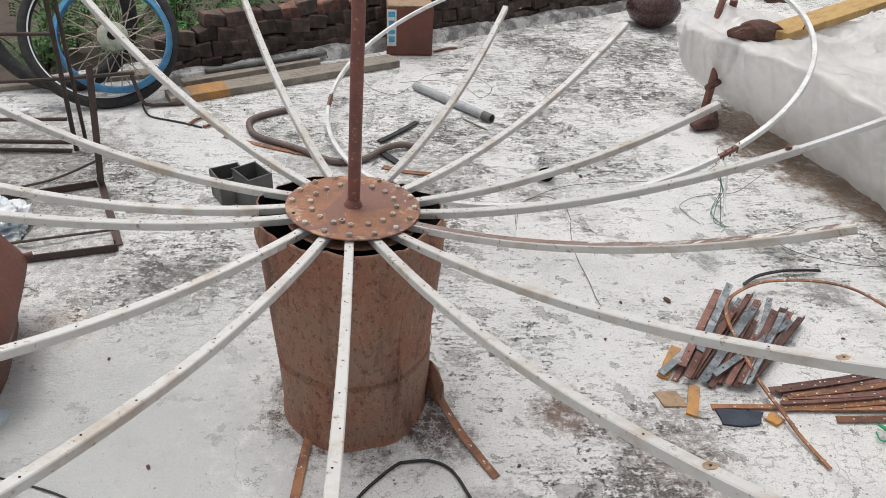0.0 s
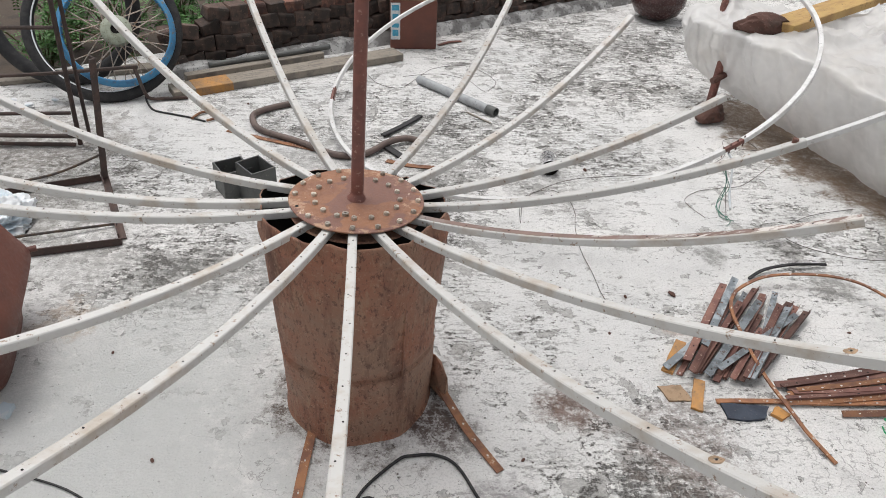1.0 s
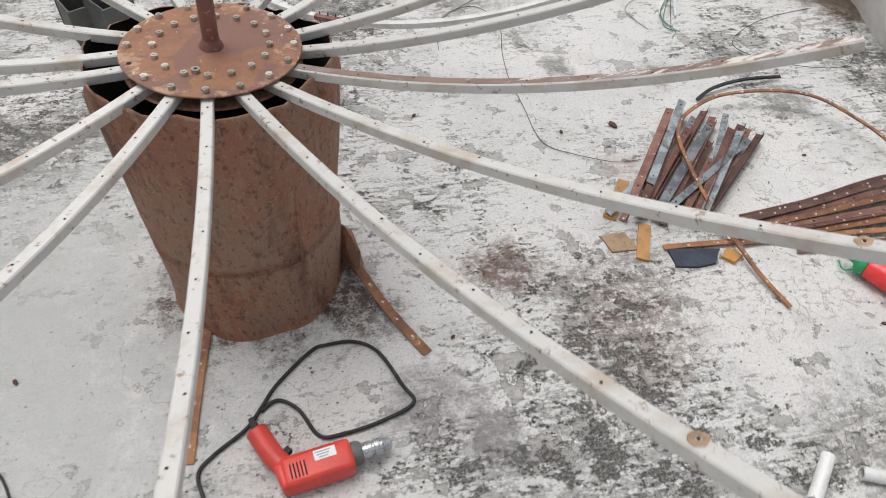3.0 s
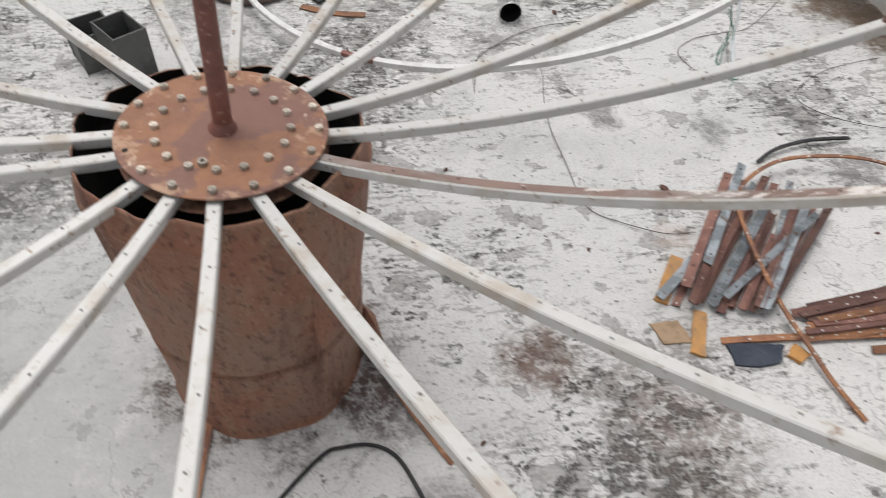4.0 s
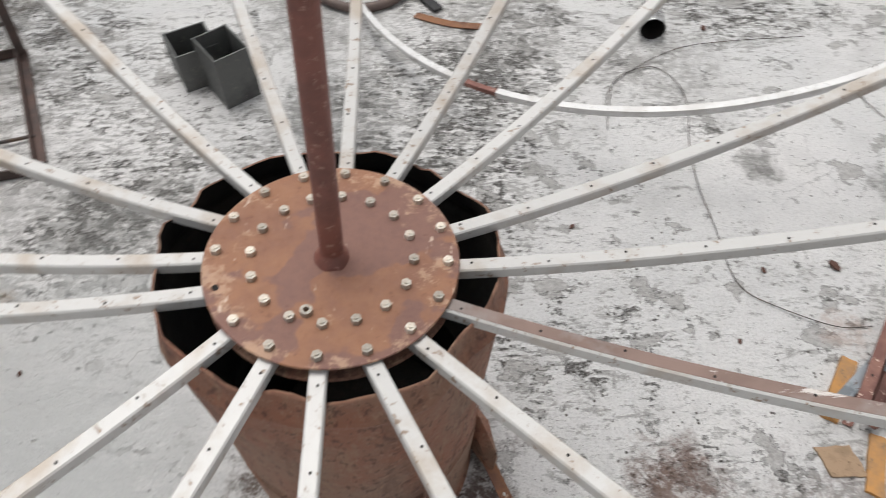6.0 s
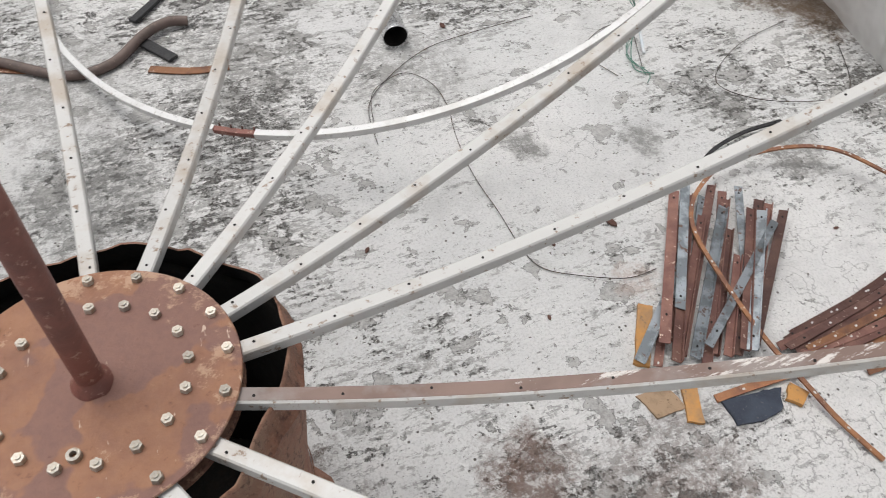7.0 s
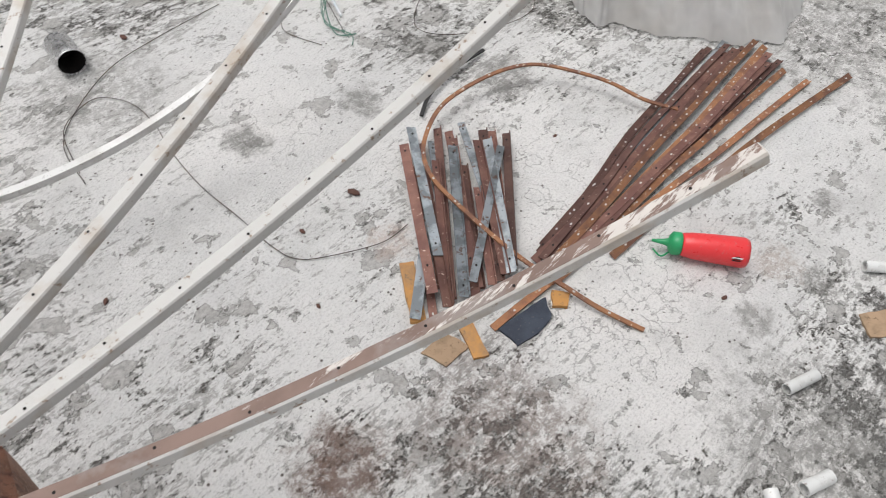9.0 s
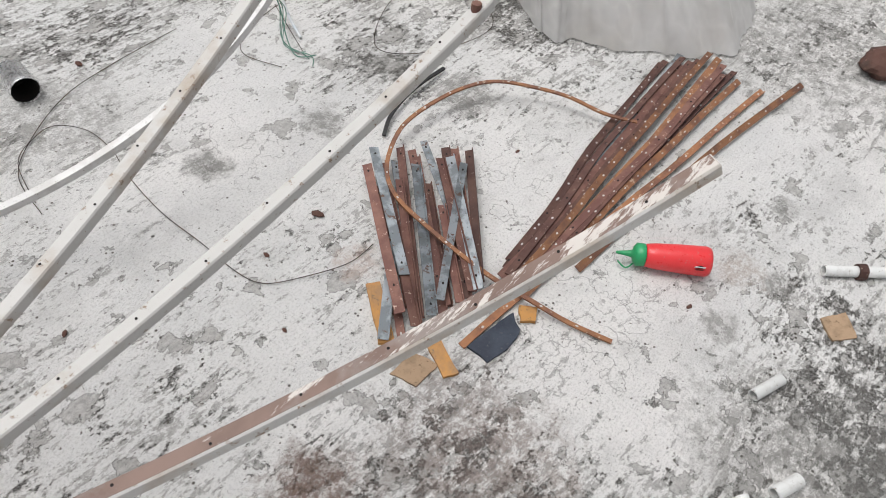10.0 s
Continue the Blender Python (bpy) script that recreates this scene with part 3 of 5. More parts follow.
def dish_frame():
    ob = thing("dish_antenna_frame", "pale ribs bolted to a rusty hub plate resting on a drum", "antenna frame", HUB_POSE)
    # upper plate with slightly worn edge
    prof = [(0.0, 0.0), (0.18, 0.0), (0.194, -0.0005), (0.1955, -0.0025), (0.1935, -0.006), (0.0, -0.006)]
    plate = part("hub_plate", lathe(prof, 72, 0.006), RUST_PLATE, ob, "round rusty brown steel plate")
    low = part("lower_plate", lathe([(0.0, -0.032), (0.192, -0.032), (0.195, -0.036), (0.0, -0.039)], 64, 0.008, 3), RUST_DRUM, ob)
    for k in range(16):
        if k != 0:
            hub_bolt(0.177, k, plate)
        hub_bolt(0.1241, k, plate)
    hole = bmesh.new()
    rod(hole, 0.0055, 0.0055, 0.0008, segs=12)
    a = rib_angle(0)
    part("bolt_hole", hole, HOLE, plate, at=pose(0.177 * math.cos(a), 0.177 * math.sin(a), 0))
    a = rib_angle(13.6)
    part("nut", lathe([(0.0045, 0.001), (0.0045, 0.009), (0.009, 0.009), (0.0095, 0.0)], 12), BOLT, plate, at=pose(0.107 * math.cos(a), 0.107 * math.sin(a), 0))
    pole = part("pole", lathe([(0.0165, 0.0), (0.019, 0.0), (0.019, 0.008), (0.0182, 0.012), (0.0182, 0.598), (0.0175, 0.6), (0.015, 0.6), (0.015, 0.3)], 24, 0.01), RUST_POLE, ob, "red-brown rusted steel pipe", True)
    weld = lathe([(0.028, 0.0), (0.026, 0.006), (0.0215, 0.012), (0.018, 0.02)], 24, 0.15)
    part("weld", weld, RUST_POLE, pole, smooth=True)
    for k, (bend, sway, slope, curve) in enumerate(RIBS):
        a = rib_angle(k)
        u, v = Vector((math.cos(a), math.sin(a), 0)), Vector((-math.sin(a), math.cos(a), 0))

        def spot(r, lift=0.0):
            q = max(r - 0.16, 0)
            return u * r + v * (bend * q + sway * q * q) + Vector((0, 0, -0.0085 + slope * q + curve * q * q + lift))

        pts = [spot(0.10 + (RIB_END[k] - 0.10) * i / 40) for i in range(41)]
        w, h, c, t = RIB_W / 2, RIB_H, 0.0025, 0.0022
        outer = [(-w + c, 0), (w - c, 0), (w, -c), (w, -h + c), (w - c, -h), (-w + c, -h), (-w, -h + c), (-w, -c)]
        bm = sweep(pts, outer, cap=False)
        inner = [(-w + t, -t), (w - t, -t), (w - t, -h + t), (-w + t, -h + t)]
        sweep(pts[-8:], inner, cap=False, bm=bm)
        # end lip between outer and inner wall
        bm.verts.ensure_lookup_table()
        rib = part("rib", bm, RIB_PAINT, ob, "pale rib with worn brown primer on top" if k == 10 else "")
        if k == 10:
            part("primer_coat", sweep([spot(0.19 + 1.07 * i / 40, 0.0008) for i in range(41)], [(-w + 0.0018, -0.0006), (w - 0.0032, -0.0006), (w - 0.0032, 0), (-w + 0.0018, 0)]), RIB_BROWN, rib, "worn brown primer")
        for n in range(int((RIB_END[k] - 0.213) / 0.1195) + 1):
            r = 0.213 + 0.1195 * n
            d = (spot(r + 0.01) - spot(r - 0.01)).normalized()
            up = v.cross(d)
            up = up if up.z > 0 else -up
            off = v * (0.004 * math.sin(n * 2.3 + k)) + up * 0.0007
            hole_ob = new("hole", HOLE_MESH)
            hole_ob.matrix_basis = Matrix.Translation(spot(r) + off) @ up.to_track_quat("Z", "Y").to_matrix().to_4x4()
            hole_ob.parent = rib
            if n == 9 and k in (11, 12):
                part("rust_ring", lathe([(0.004, 0.0006), (0.011, 0.0004), (0.012, 0.0)], 14, 0.3, k), CARDBOARD, rib, at=hole_ob.matrix_basis.copy())
        if k == 9:
            ext = [spot(1.21 + 0.45 * i / 10, -0.004) for i in range(11)]
            part("rib_extension", sweep(ext, [(-0.009, -0.016), (0.009, -0.016), (0.009, 0), (-0.009, 0)]), HOOP, rib, "thin tube pushed into the rib end")
            part("splice_bolt", rod(bmesh.new(), 0.009, 0.009, 0.04, Matrix.Translation(spot(1.245, -0.03)), 8), RUST_BAR, rib)
    return ob


dish_frame()


# ---- drum ----
def drum():
    ob = thing("steel_drum", "rusty open steel drum with a torn, dented rim standing on concrete", "drum")
    segs, levels = 72, 90
    bm = bmesh.new()
    grid = []
    for side in (0, 1):
        rings = []
        for j in range(levels + 1):
            f = j / levels
            ring = []
            for i in range(segs):
                a = 2 * math.pi * i / segs
                dx, dy = math.cos(a), math.sin(a)
                rx = 0.245 + 0.037 * f
                ry = 0.251 + 0.015 * f
                cx, cy = -0.010 + 0.002 * f, -0.147 + 0.016 * f
                bead = -0.012 * math.exp(-((f - 0.36) / 0.012) ** 2) + 0.007 * math.exp(-((f - 0.92) / 0.012) ** 2) + 0.006 * math.exp(-(f / 0.015) ** 2)
                dent = 0.010 * noise.noise((dx * 2, dy * 2, f * 3)) + 0.014 * f * noise.noise((dx * 3 + 5, dy * 3, f * 2))
                k = bead + dent - 0.004 * side
                jag = 0.008 * noise.noise((dx * 2.4, dy * 2.4, 7.7)) + 0.008 * noise.noise((dx * 9, dy * 9, 1.3))
                top = 0.745 - 0.022 * dy + 0.02 * max(0, -dx) + jag
                tuck = 1 - 0.07 * max(0, f - 0.93) / 0.07 * (0.5 + 0.9 * noise.noise((dx * 4, dy * 4, 3)))
                ring.append(bm.verts.new((cx + (rx + k) * dx * tuck, cy + (ry + k) * dy * tuck, top * f)))
            rings.append(ring)
        grid.append(rings)
    for a, b in zip(grid[0], grid[0][1:]):
        for i in range(segs):
            bm.faces.new((a[i], a[(i + 1) % segs], b[(i + 1) % segs], b[i]))
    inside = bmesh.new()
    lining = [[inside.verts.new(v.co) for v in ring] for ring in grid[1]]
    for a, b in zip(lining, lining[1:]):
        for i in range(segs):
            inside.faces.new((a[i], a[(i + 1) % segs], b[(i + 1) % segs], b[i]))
    for i in range(segs):
        j = (i + 1) % segs
        bm.faces.new((grid[0][-1][i], grid[0][-1][j], grid[1][-1][j], grid[1][-1][i]))
    shell = part("shell", bm, RUST_DRUM, ob, "rust-brown sheet steel wall with rolled beads", True)
    ring = []
    for i in range(72):
        dx, dy = math.cos(2 * math.pi * i / 72), math.sin(2 * math.pi * i / 72)
        dent = 0.010 * noise.noise((dx * 2, dy * 2, 1.08))
        ring.append(Vector((-0.009 + (0.2585 + dent) * dx, -0.141 + (0.2565 + dent) * dy, 0.268 + 0.006 * noise.noise((dx * 3, dy * 3, 2)))))
    part("crease", sweep(ring, disc_outline(0.0013, 5), closed=True), RUST_DRUM, shell, "thin creased bead line")
    # inner face of the drum coloured near-black, unlike the rusty outside
    part("lining", inside, DRUM_BLACK, ob, "near-black inside", True)
    seam = [Vector((-0.010 + (0.247 + 0.037 * f) * math.cos(-0.95), -0.147 + 0.016 * f + (0.252 + 0.017 * f) * math.sin(-0.95), 0.70 * f)) for f in [i / 12 for i in range(13)]]
    part("seam", sweep(seam, disc_outline(0.0035, 6), up=Vector((0, 1, 0))), RUST_DRUM, ob)
    # drum bottom takes the same near-black as the holes
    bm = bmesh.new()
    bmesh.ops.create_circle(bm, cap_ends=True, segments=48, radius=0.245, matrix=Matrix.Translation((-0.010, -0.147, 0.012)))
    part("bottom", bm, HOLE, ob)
    return ob


drum()


# ---- scrap round the drum ----
def strip_thing(name, label, category, pts, w, h, material, group="", wave=0.0, holes=0.0, up=Vector((0, 0, 1)), lip=0.0):
    """A flat bar along pts with punched holes."""
    line = smooth_line(pts, 6) if len(pts) > 2 else [Vector(pts[0]).lerp(Vector(pts[1]), i / 10) for i in range(11)]
    for i, p in enumerate(line):
        p += Vector((noise.noise((p.x * 3, p.y * 3, 1)), noise.noise((p.x * 3, p.y * 3, 5)), 0)) * wave
    # a lip turned up along one edge makes it an angle bar
    outline = flat_outline(w, h) if not lip else [(-w / 2, 0), (w / 2, 0), (w / 2, h), (-w / 2 + h, h), (-w / 2 + h, lip), (-w / 2, lip)]
    ob = tagged(part(name, sweep(line, outline, up=up), material), label, category, group)
    if holes:
        run, nxt = 0.0, 0.03
        k = 0
        for a, b in zip(line, line[1:]):
            seg = (b - a).length
            while run + seg > nxt:
                p = a.lerp(b, (nxt - run) / seg)
                d = (b - a).normalized()
                hb = bmesh.new()
                rod(hb, 0.0032, 0.0032, 0.001, segs=8)
                m = Matrix.Translation(p + up * (h - 0.0002)) @ d.to_track_quat("X", "Z").to_matrix().to_4x4() @ Matrix.Diagonal((1.4, 1, 1, 1))
                part("punched_hole", hb, PALE_HOLE if material is RUST_ORANGE or (k % 3 and w < 0.027 and material is RUST_BAR) else HOLE, ob, at=m)
                nxt += holes
                k += 1
            run += seg
    return ob


BARS = [((1.556, 0.428), (1.239, -0.022), 1), ((1.672, 0.411), (1.315, -0.089), 1), ((1.766, 0.313), (1.449, -0.064), 1), ((1.534, 0.327), (1.209, -0.082), 1), ((1.689, 0.301), (1.39, -0.115), 1),
        ((1.502, 0.438), (1.194, -0.032), 1), ((1.523, 0.4), (1.328, 0.109), 1), ((1.649, 0.44), (1.232, -0.07), 1), ((1.625, 0.345), (1.259, -0.087), 0),
        ((1.716, 0.401), (1.429, -0.094), 0), ((1.793, 0.269), (1.428, -0.109), 1), ((1.719, 0.284), (1.406, -0.125), 0), ((1.602, 0.269), (1.319, -0.093), 1),
        ((1.595, 0.41), (1.258, -0.041), 0), ((1.458, 0.256), (1.113, -0.051), 0), ((1.56, 0.167), (1.341, -0.114), 1), ((1.496, 0.346), (1.195, -0.089), 1),
        ((1.566, 0.478), (1.288, 0.049), 0), ((1.477, 0.365), (1.161, -0.073), 1), ((1.652, 0.37), (1.285, -0.11), 1), ((1.748, 0.332), (1.371, -0.115), 1),
        ((1.726, 0.232), (1.301, -0.076), 0)]
for i, (a, b, rusty) in enumerate(BARS):
    lift = 0.003 + 0.0075 * (i % 6) + (0.014 if i == len(BARS) - 1 else 0)
    roll = radians(random.uniform(-16, 16))
    across = Vector((b[1] - a[1], a[0] - b[0], 0)).normalized()
    strip_thing("flat_bar", "rusty brown short flat bar lying in a pile" if rusty else "grey galvanised short flat bar lying in a pile", "metal bar",
                [(*a, lift + random.uniform(0, 0.014)), (*b, lift + random.uniform(0, 0.006))], 0.024 + 0.006 * (i % 3) / 2, 0.003, RUST_BAR if rusty else GALV, "short bars in the pile", holes=0.44 if i % 2 else 0.5,
                up=Vector((0, 0, math.cos(roll))) + across * math.sin(roll), lip=0.013 if i % 4 != 1 else 0.0)
FAN = [((2.699, 0.116), (1.563, -0.101), 0), ((2.791, 0.04), (1.542, -0.16), 0), ((2.834, -0.038), (1.523, -0.176), 1), ((2.801, -0.097), (1.503, -0.201), 0),
       ((2.728, 0.111), (1.538, -0.115), 0), ((2.849, 0.102), (1.528, -0.134), 2), ((2.815, 0.021), (1.533, -0.152), 0), ((2.774, 0.069), (1.514, -0.141), 0),
       ((2.901, -0.023), (1.522, -0.184), 1), ((2.863, -0.111), (1.534, -0.194), 0), ((2.82, -0.153), (1.499, -0.215), 1), ((2.852, -0.066), (1.542, -0.17), 0),
       ((2.853, -0.237), (1.261, -0.201), 1), ((2.995, -0.322), (1.683, -0.26), 1), ((2.737, 0.054), (1.496, -0.13), 0), ((2.876, 0.012), (1.561, -0.16), 1)]
for i, (a, b, c) in enumerate(FAN):
    z = 0.002 + 0.006 * (i % 4)
    mid = (a[0] * 0.5 + b[0] * 0.5, a[1] * 0.5 + b[1] * 0.5 + 0.018 * math.sin(i * 2.1))
    roll = radians(random.uniform(-22, 22))
    across = Vector((b[1] - a[1], a[0] - b[0], 0)).normalized()
    label = ("dark rusty long flat strip fanned out on concrete", "orange rusty long flat strip fanned out on concrete", "grey long flat strip fanned out on concrete")[c]
    strip_thing("flat_strip", label, "metal strip", [(*a, z + 0.005), (*mid, z + 0.012), (*b, z + 0.002)], 0.022 + 0.004 * (i % 3) / 2, 0.003, (RUST_BAR, RUST_ORANGE, GALV)[c], "long strips in the fan", 0.010, 0.075 + 0.012 * (i % 5),
                up=Vector((0, 0, math.cos(roll))) + across * math.sin(roll), lip=0.009 if i % 3 == 0 else 0.0)
strip_thing("bent_strip", "rusty flat strip bent into a hoop over the bar pile", "metal strip",
            [(2.332, -0.023, 0.025), (2.266, 0.072, 0.04), (2.233, 0.198, 0.05), (2.176, 0.299, 0.06), (2.09, 0.407, 0.07), (1.983, 0.463, 0.07), (1.838, 0.49, 0.06), (1.702, 0.483, 0.05), (1.584, 0.424, 0.045),
             (1.509, 0.352, 0.045), (1.469, 0.26, 0.045), (1.456, 0.12, 0.045), (1.456, -0.019, 0.04), (1.465, -0.136, 0.035), (1.486, -0.243, 0.03), (1.513, -0.358, 0.018), (1.558, -0.477, 0.006)], 0.013, 0.006, RUST_ORANGE, holes=0.11)
strip_thing("curved_strip", "black curved metal strip lying on concrete", "metal strip", [(2.054, 0.633, 0.012), (1.892, 0.618, 0.02), (1.744, 0.578, 0.018), (1.656, 0.526, 0.006)], 0.012, 0.008, BLACK, holes=0.08)
strip_thing("rusty_strap", "rusty flat strap sticking out from under the drum", "metal strap", [(-0.148, -0.321, 0.004), (-0.161, -0.503, 0.006), (-0.171, -0.756, 0.002)], 0.030, 0.004, RUST_ORANGE, "straps under the drum", holes=0.12)
strip_thing("rusty_strap", "rusty flat strap with holes leaning out by the drum", "metal strap", [(0.27, -0.182, 0.05), (0.354, -0.345, 0.02), (0.456, -0.506, 0.002)], 0.028, 0.004, RUST_ORANGE, "straps under the drum", holes=0.07)


def scrap(name, label, category, pts, h, material, z=0.001):
    """A flat cut piece with slightly ragged edges."""
    bm = bmesh.new()
    ring = []
    for i, (x, y) in enumerate(pts):
        x2, y2 = pts[(i + 1) % len(pts)]
        for k in range(5):
            f = k / 5
            p = Vector((x + (x2 - x) * f, y + (y2 - y) * f, z))
            ring.append(bm.verts.new(p + Vector((noise.noise(p * 40), noise.noise(p * 40 + Vector((3, 3, 3))), 0)) * 0.006))
    face = bm.faces.new(ring)
    up = bmesh.ops.extrude_face_region(bm, geom=[face])
    for v in up["geom"]:
        if isinstance(v, bmesh.types.BMVert):
            v.co.z += h + 0.004 * noise.noise(v.co * 12)
    return tagged(part(name, bm, material), label, category)


def quad(a, b, w):
    a, b = Vector((*a, 0)), Vector((*b, 0))
    s = (b - a).normalized().cross(Vector((0, 0, 1))) * w / 2
    return [tuple((p)[:2]) for p in (a - s, b - s, b + s, a + s)]


scrap("wood_offcut", "orange painted wood offcut beside the bar pile", "wood piece", quad((1.224, 0.107), (1.119, -0.056), 0.042), 0.012, ORANGE_PAINT)
scrap("wood_offcut", "orange painted wood offcut under the bar pile", "wood piece", quad((1.228, -0.101), (1.171, -0.245), 0.04), 0.010, ORANGE_PAINT)
scrap("wood_offcut", "yellow square wood offcut with a drilled hole", "wood piece", [(1.463, -0.225), (1.498, -0.264), (1.458, -0.293), (1.429, -0.259)], 0.010, ORANGE_PAINT)
scrap("board_scrap", "tan board scrap lying on concrete", "board scrap", [(1.065, -0.131), (1.088, -0.205), (1.174, -0.198), (1.151, -0.123)], 0.006, CARDBOARD)
scrap("board_scrap", "tan square board scrap lying on concrete", "board scrap", [(2.059, -0.849), (2.133, -0.892), (2.075, -0.952), (2.012, -0.906)], 0.006, CARDBOARD)
scrap("rubber_scrap", "dark navy rubber scrap with ragged edges on concrete", "rubber scrap", [(1.266, -0.215), (1.27, -0.282), (1.339, -0.295), (1.398, -0.286), (1.435, -0.23), (1.35, -0.219)], 0.010, NAVY)
scrap("paper_scrap", "small white paper scrap lying on concrete", "paper scrap", [(-1.189, -0.241), (-1.145, -0.25), (-1.151, -0.304), (-1.199, -0.29)], 0.02, CLOTH)


def lump(name, label, category, at, size, material, seed, sub=3):
    bm = bmesh.new()
    bmesh.ops.create_icosphere(bm, subdivisions=sub, radius=1)
    for v in bm.verts:
        v.co *= 1 + 0.35 * noise.noise(v.co * 1.3 + Vector((seed, 0, 0))) + 0.12 * noise.noise(v.co * 4 + Vector((0, seed, 0)))
        v.co = Vector((v.co.x * size[0], v.co.y * size[1], max(v.co.z, -0.85) * size[2]))
    return tagged(part(name, bm, material, smooth=False, at=at), label, category)


lump("stone", "brown laterite stone wedged against the drum foot", "stone", pose(0.254, -0.137, 0.07, 0, 0, 25), (0.03, 0.10, 0.10), RUST_DRUM, 2.6, 1)
lump("stone", "brown stone at the foot of the table leg", "stone", pose(2.043, 2.212, 0.05, 0, 0, 30), (0.11, 0.075, 0.06), STONE, 5)
lump("stone", "brown stone weighing down the plastic sheet", "stone", pose(2.206, 2.2, 0.625, 0, 0, 5), (0.15, 0.07, 0.06), STONE, 8)
lump("stone", "brown stone weighing down the plastic sheet", "stone", pose(2.711, 3.031, 0.63, 0, 0, 25), (0.13, 0.07, 0.055), STONE, 11)
lump("stone", "grey brown stone lying on concrete", "stone", pose(3.327, -0.484, 0.04), (0.09, 0.08, 0.055), STONE, 14)


# ---- power drill and cords ----
def drill():
    ob = thing("power_drill", "red corded power drill lying on its side on concrete", "power drill", pose(0.147, -0.815, 0.040, 0, 0, 12) @ Matrix.Scale(0.86, 4))
    body = box(0.20, 0.092, 0.078, Matrix.Translation((0.0, -0.005, 0)), 0.016)
    box(0.05, 0.078, 0.07, pose(-0.088, -0.008, 0, 0, 0, 8), 0.012, body)
    case = part("motor_housing", body, DRILL_RED, ob, "red moulded plastic housing", True)
    lab = box(0.062, 0.03, 0.001, Matrix.Translation((0.025, 0.012, 0.0396)))
    part("name_plate", lab, LABEL_WHITE, case, "pale sticker with illegible print")
    for i in range(3):
        part("print_bar", box(0.045 - 0.01 * i, 0.004, 0.0008, Matrix.Translation((0.02, 0.020 - 0.008 * i, 0.0402))), GREY_PVC, case)
    for i in range(5):
        part("vent_slot", box(0.004, 0.045, 0.001, Matrix.Translation((-0.075 + 0.010 * i, -0.012, 0.0393))), HOLE, case)
    line = smooth_line([(-0.07, 0.0, 0), (-0.105, 0.055, 0), (-0.125, 0.105, 0), (-0.142, 0.16, 0.0)], 6)
    oval = [(0.032 * math.cos(2 * math.pi * i / 12), 0.028 * math.sin(2 * math.pi * i / 12)) for i in range(12)]
    part("handle", sweep(line, oval), DRILL_RED, ob, smooth=True)
    part("trigger", box(0.03, 0.022, 0.02, pose(-0.075, 0.068, 0, 0, 0, 30), 0.005), BLACK, ob)
    part("collar", lathe([(0.0, 0.0), (0.034, 0.0), (0.036, 0.008), (0.032, 0.026), (0.026, 0.03), (0, 0.03)], 24), GREY_STEEL, ob, at=pose(0.098, 0, 0, 0, 90, 0))
    chuck = part("chuck", lathe([(0.022, 0.0), (0.024, 0.02), (0.024, 0.03), (0.019, 0.032), (0.019, 0.038), (0.024, 0.04), (0.024, 0.054), (0.019, 0.056), (0.019, 0.062), (0.023, 0.064), (0.018, 0.085), (0.006, 0.092), (0, 0.092)], 24), CHUCK, ob, "bright steel keyed chuck", at=pose(0.125, 0, 0, 0, 90, 0))
    part("cable_boot", rod(bmesh.new(), 0.014, 0.009, 0.05, aim((-0.140, 0.155, 0), (-0.15, 0.205, 0.0))), BLACK, ob)
    return ob


the_drill = drill()


def cord(name, label, pts, r, material, category="cable"):
    line = smooth_line(pts, 8)
    return tagged(part(name, sweep(line, disc_outline(r, 7)), material, smooth=True), label, category)


mains = cord("power_cord", "black power cord", on([(0.003, -0.634), (0.046, -0.606), (0.1, -0.641), (0.15, -0.72), (0.208, -0.723), (0.301, -0.702), (0.398, -0.657), (0.374, -0.597), (0.319, -0.487), (0.255, -0.446), (0.178, -0.448), (0.134, -0.464), (0.045, -0.556), (0.005, -0.621), (-0.034, -0.68), (-0.111, -0.742), (-0.143, -0.789), (-0.118, -0.871), (-0.091, -0.971), (-0.026, -0.941), (0.026, -0.907), (0.067, -0.93), (0.086, -1.017), (0.021, -1.239)], 0.007), 0.0052, BLACK)
mains.parent, mains.matrix_basis = the_drill, the_drill.matrix_basis.inverted()
del mains["category"]
cord("loose_cable", "thin black cable lying across the concrete", on([(-1.19, -0.476), (-0.932, -0.547), (-0.811, -0.598), (-0.705, -0.673), (-0.621, -0.716), (-0.57, -0.796), (-0.543, -0.87), (-0.535, -1.15)], 0.005), 0.0036, BLACK)
cord("loose_cable", "black cable with a red clip near the wheel", on([(-1.50, 2.33), (-1.457, 2.232), (-1.39, 2.14), (-1.269, 2.093), (-1.15, 2.05), (-1.057, 2.003)], 0.006), 0.006, BLACK)
cord("cable_clip", "red clip on the end of a cable", on([(-1.141, 2.028), (-1.104, 2.113), (-1.029, 2.127), (-0.999, 2.055), (-1.046, 2.001)], 0.012), 0.008, RUST_ORANGE, "clip")
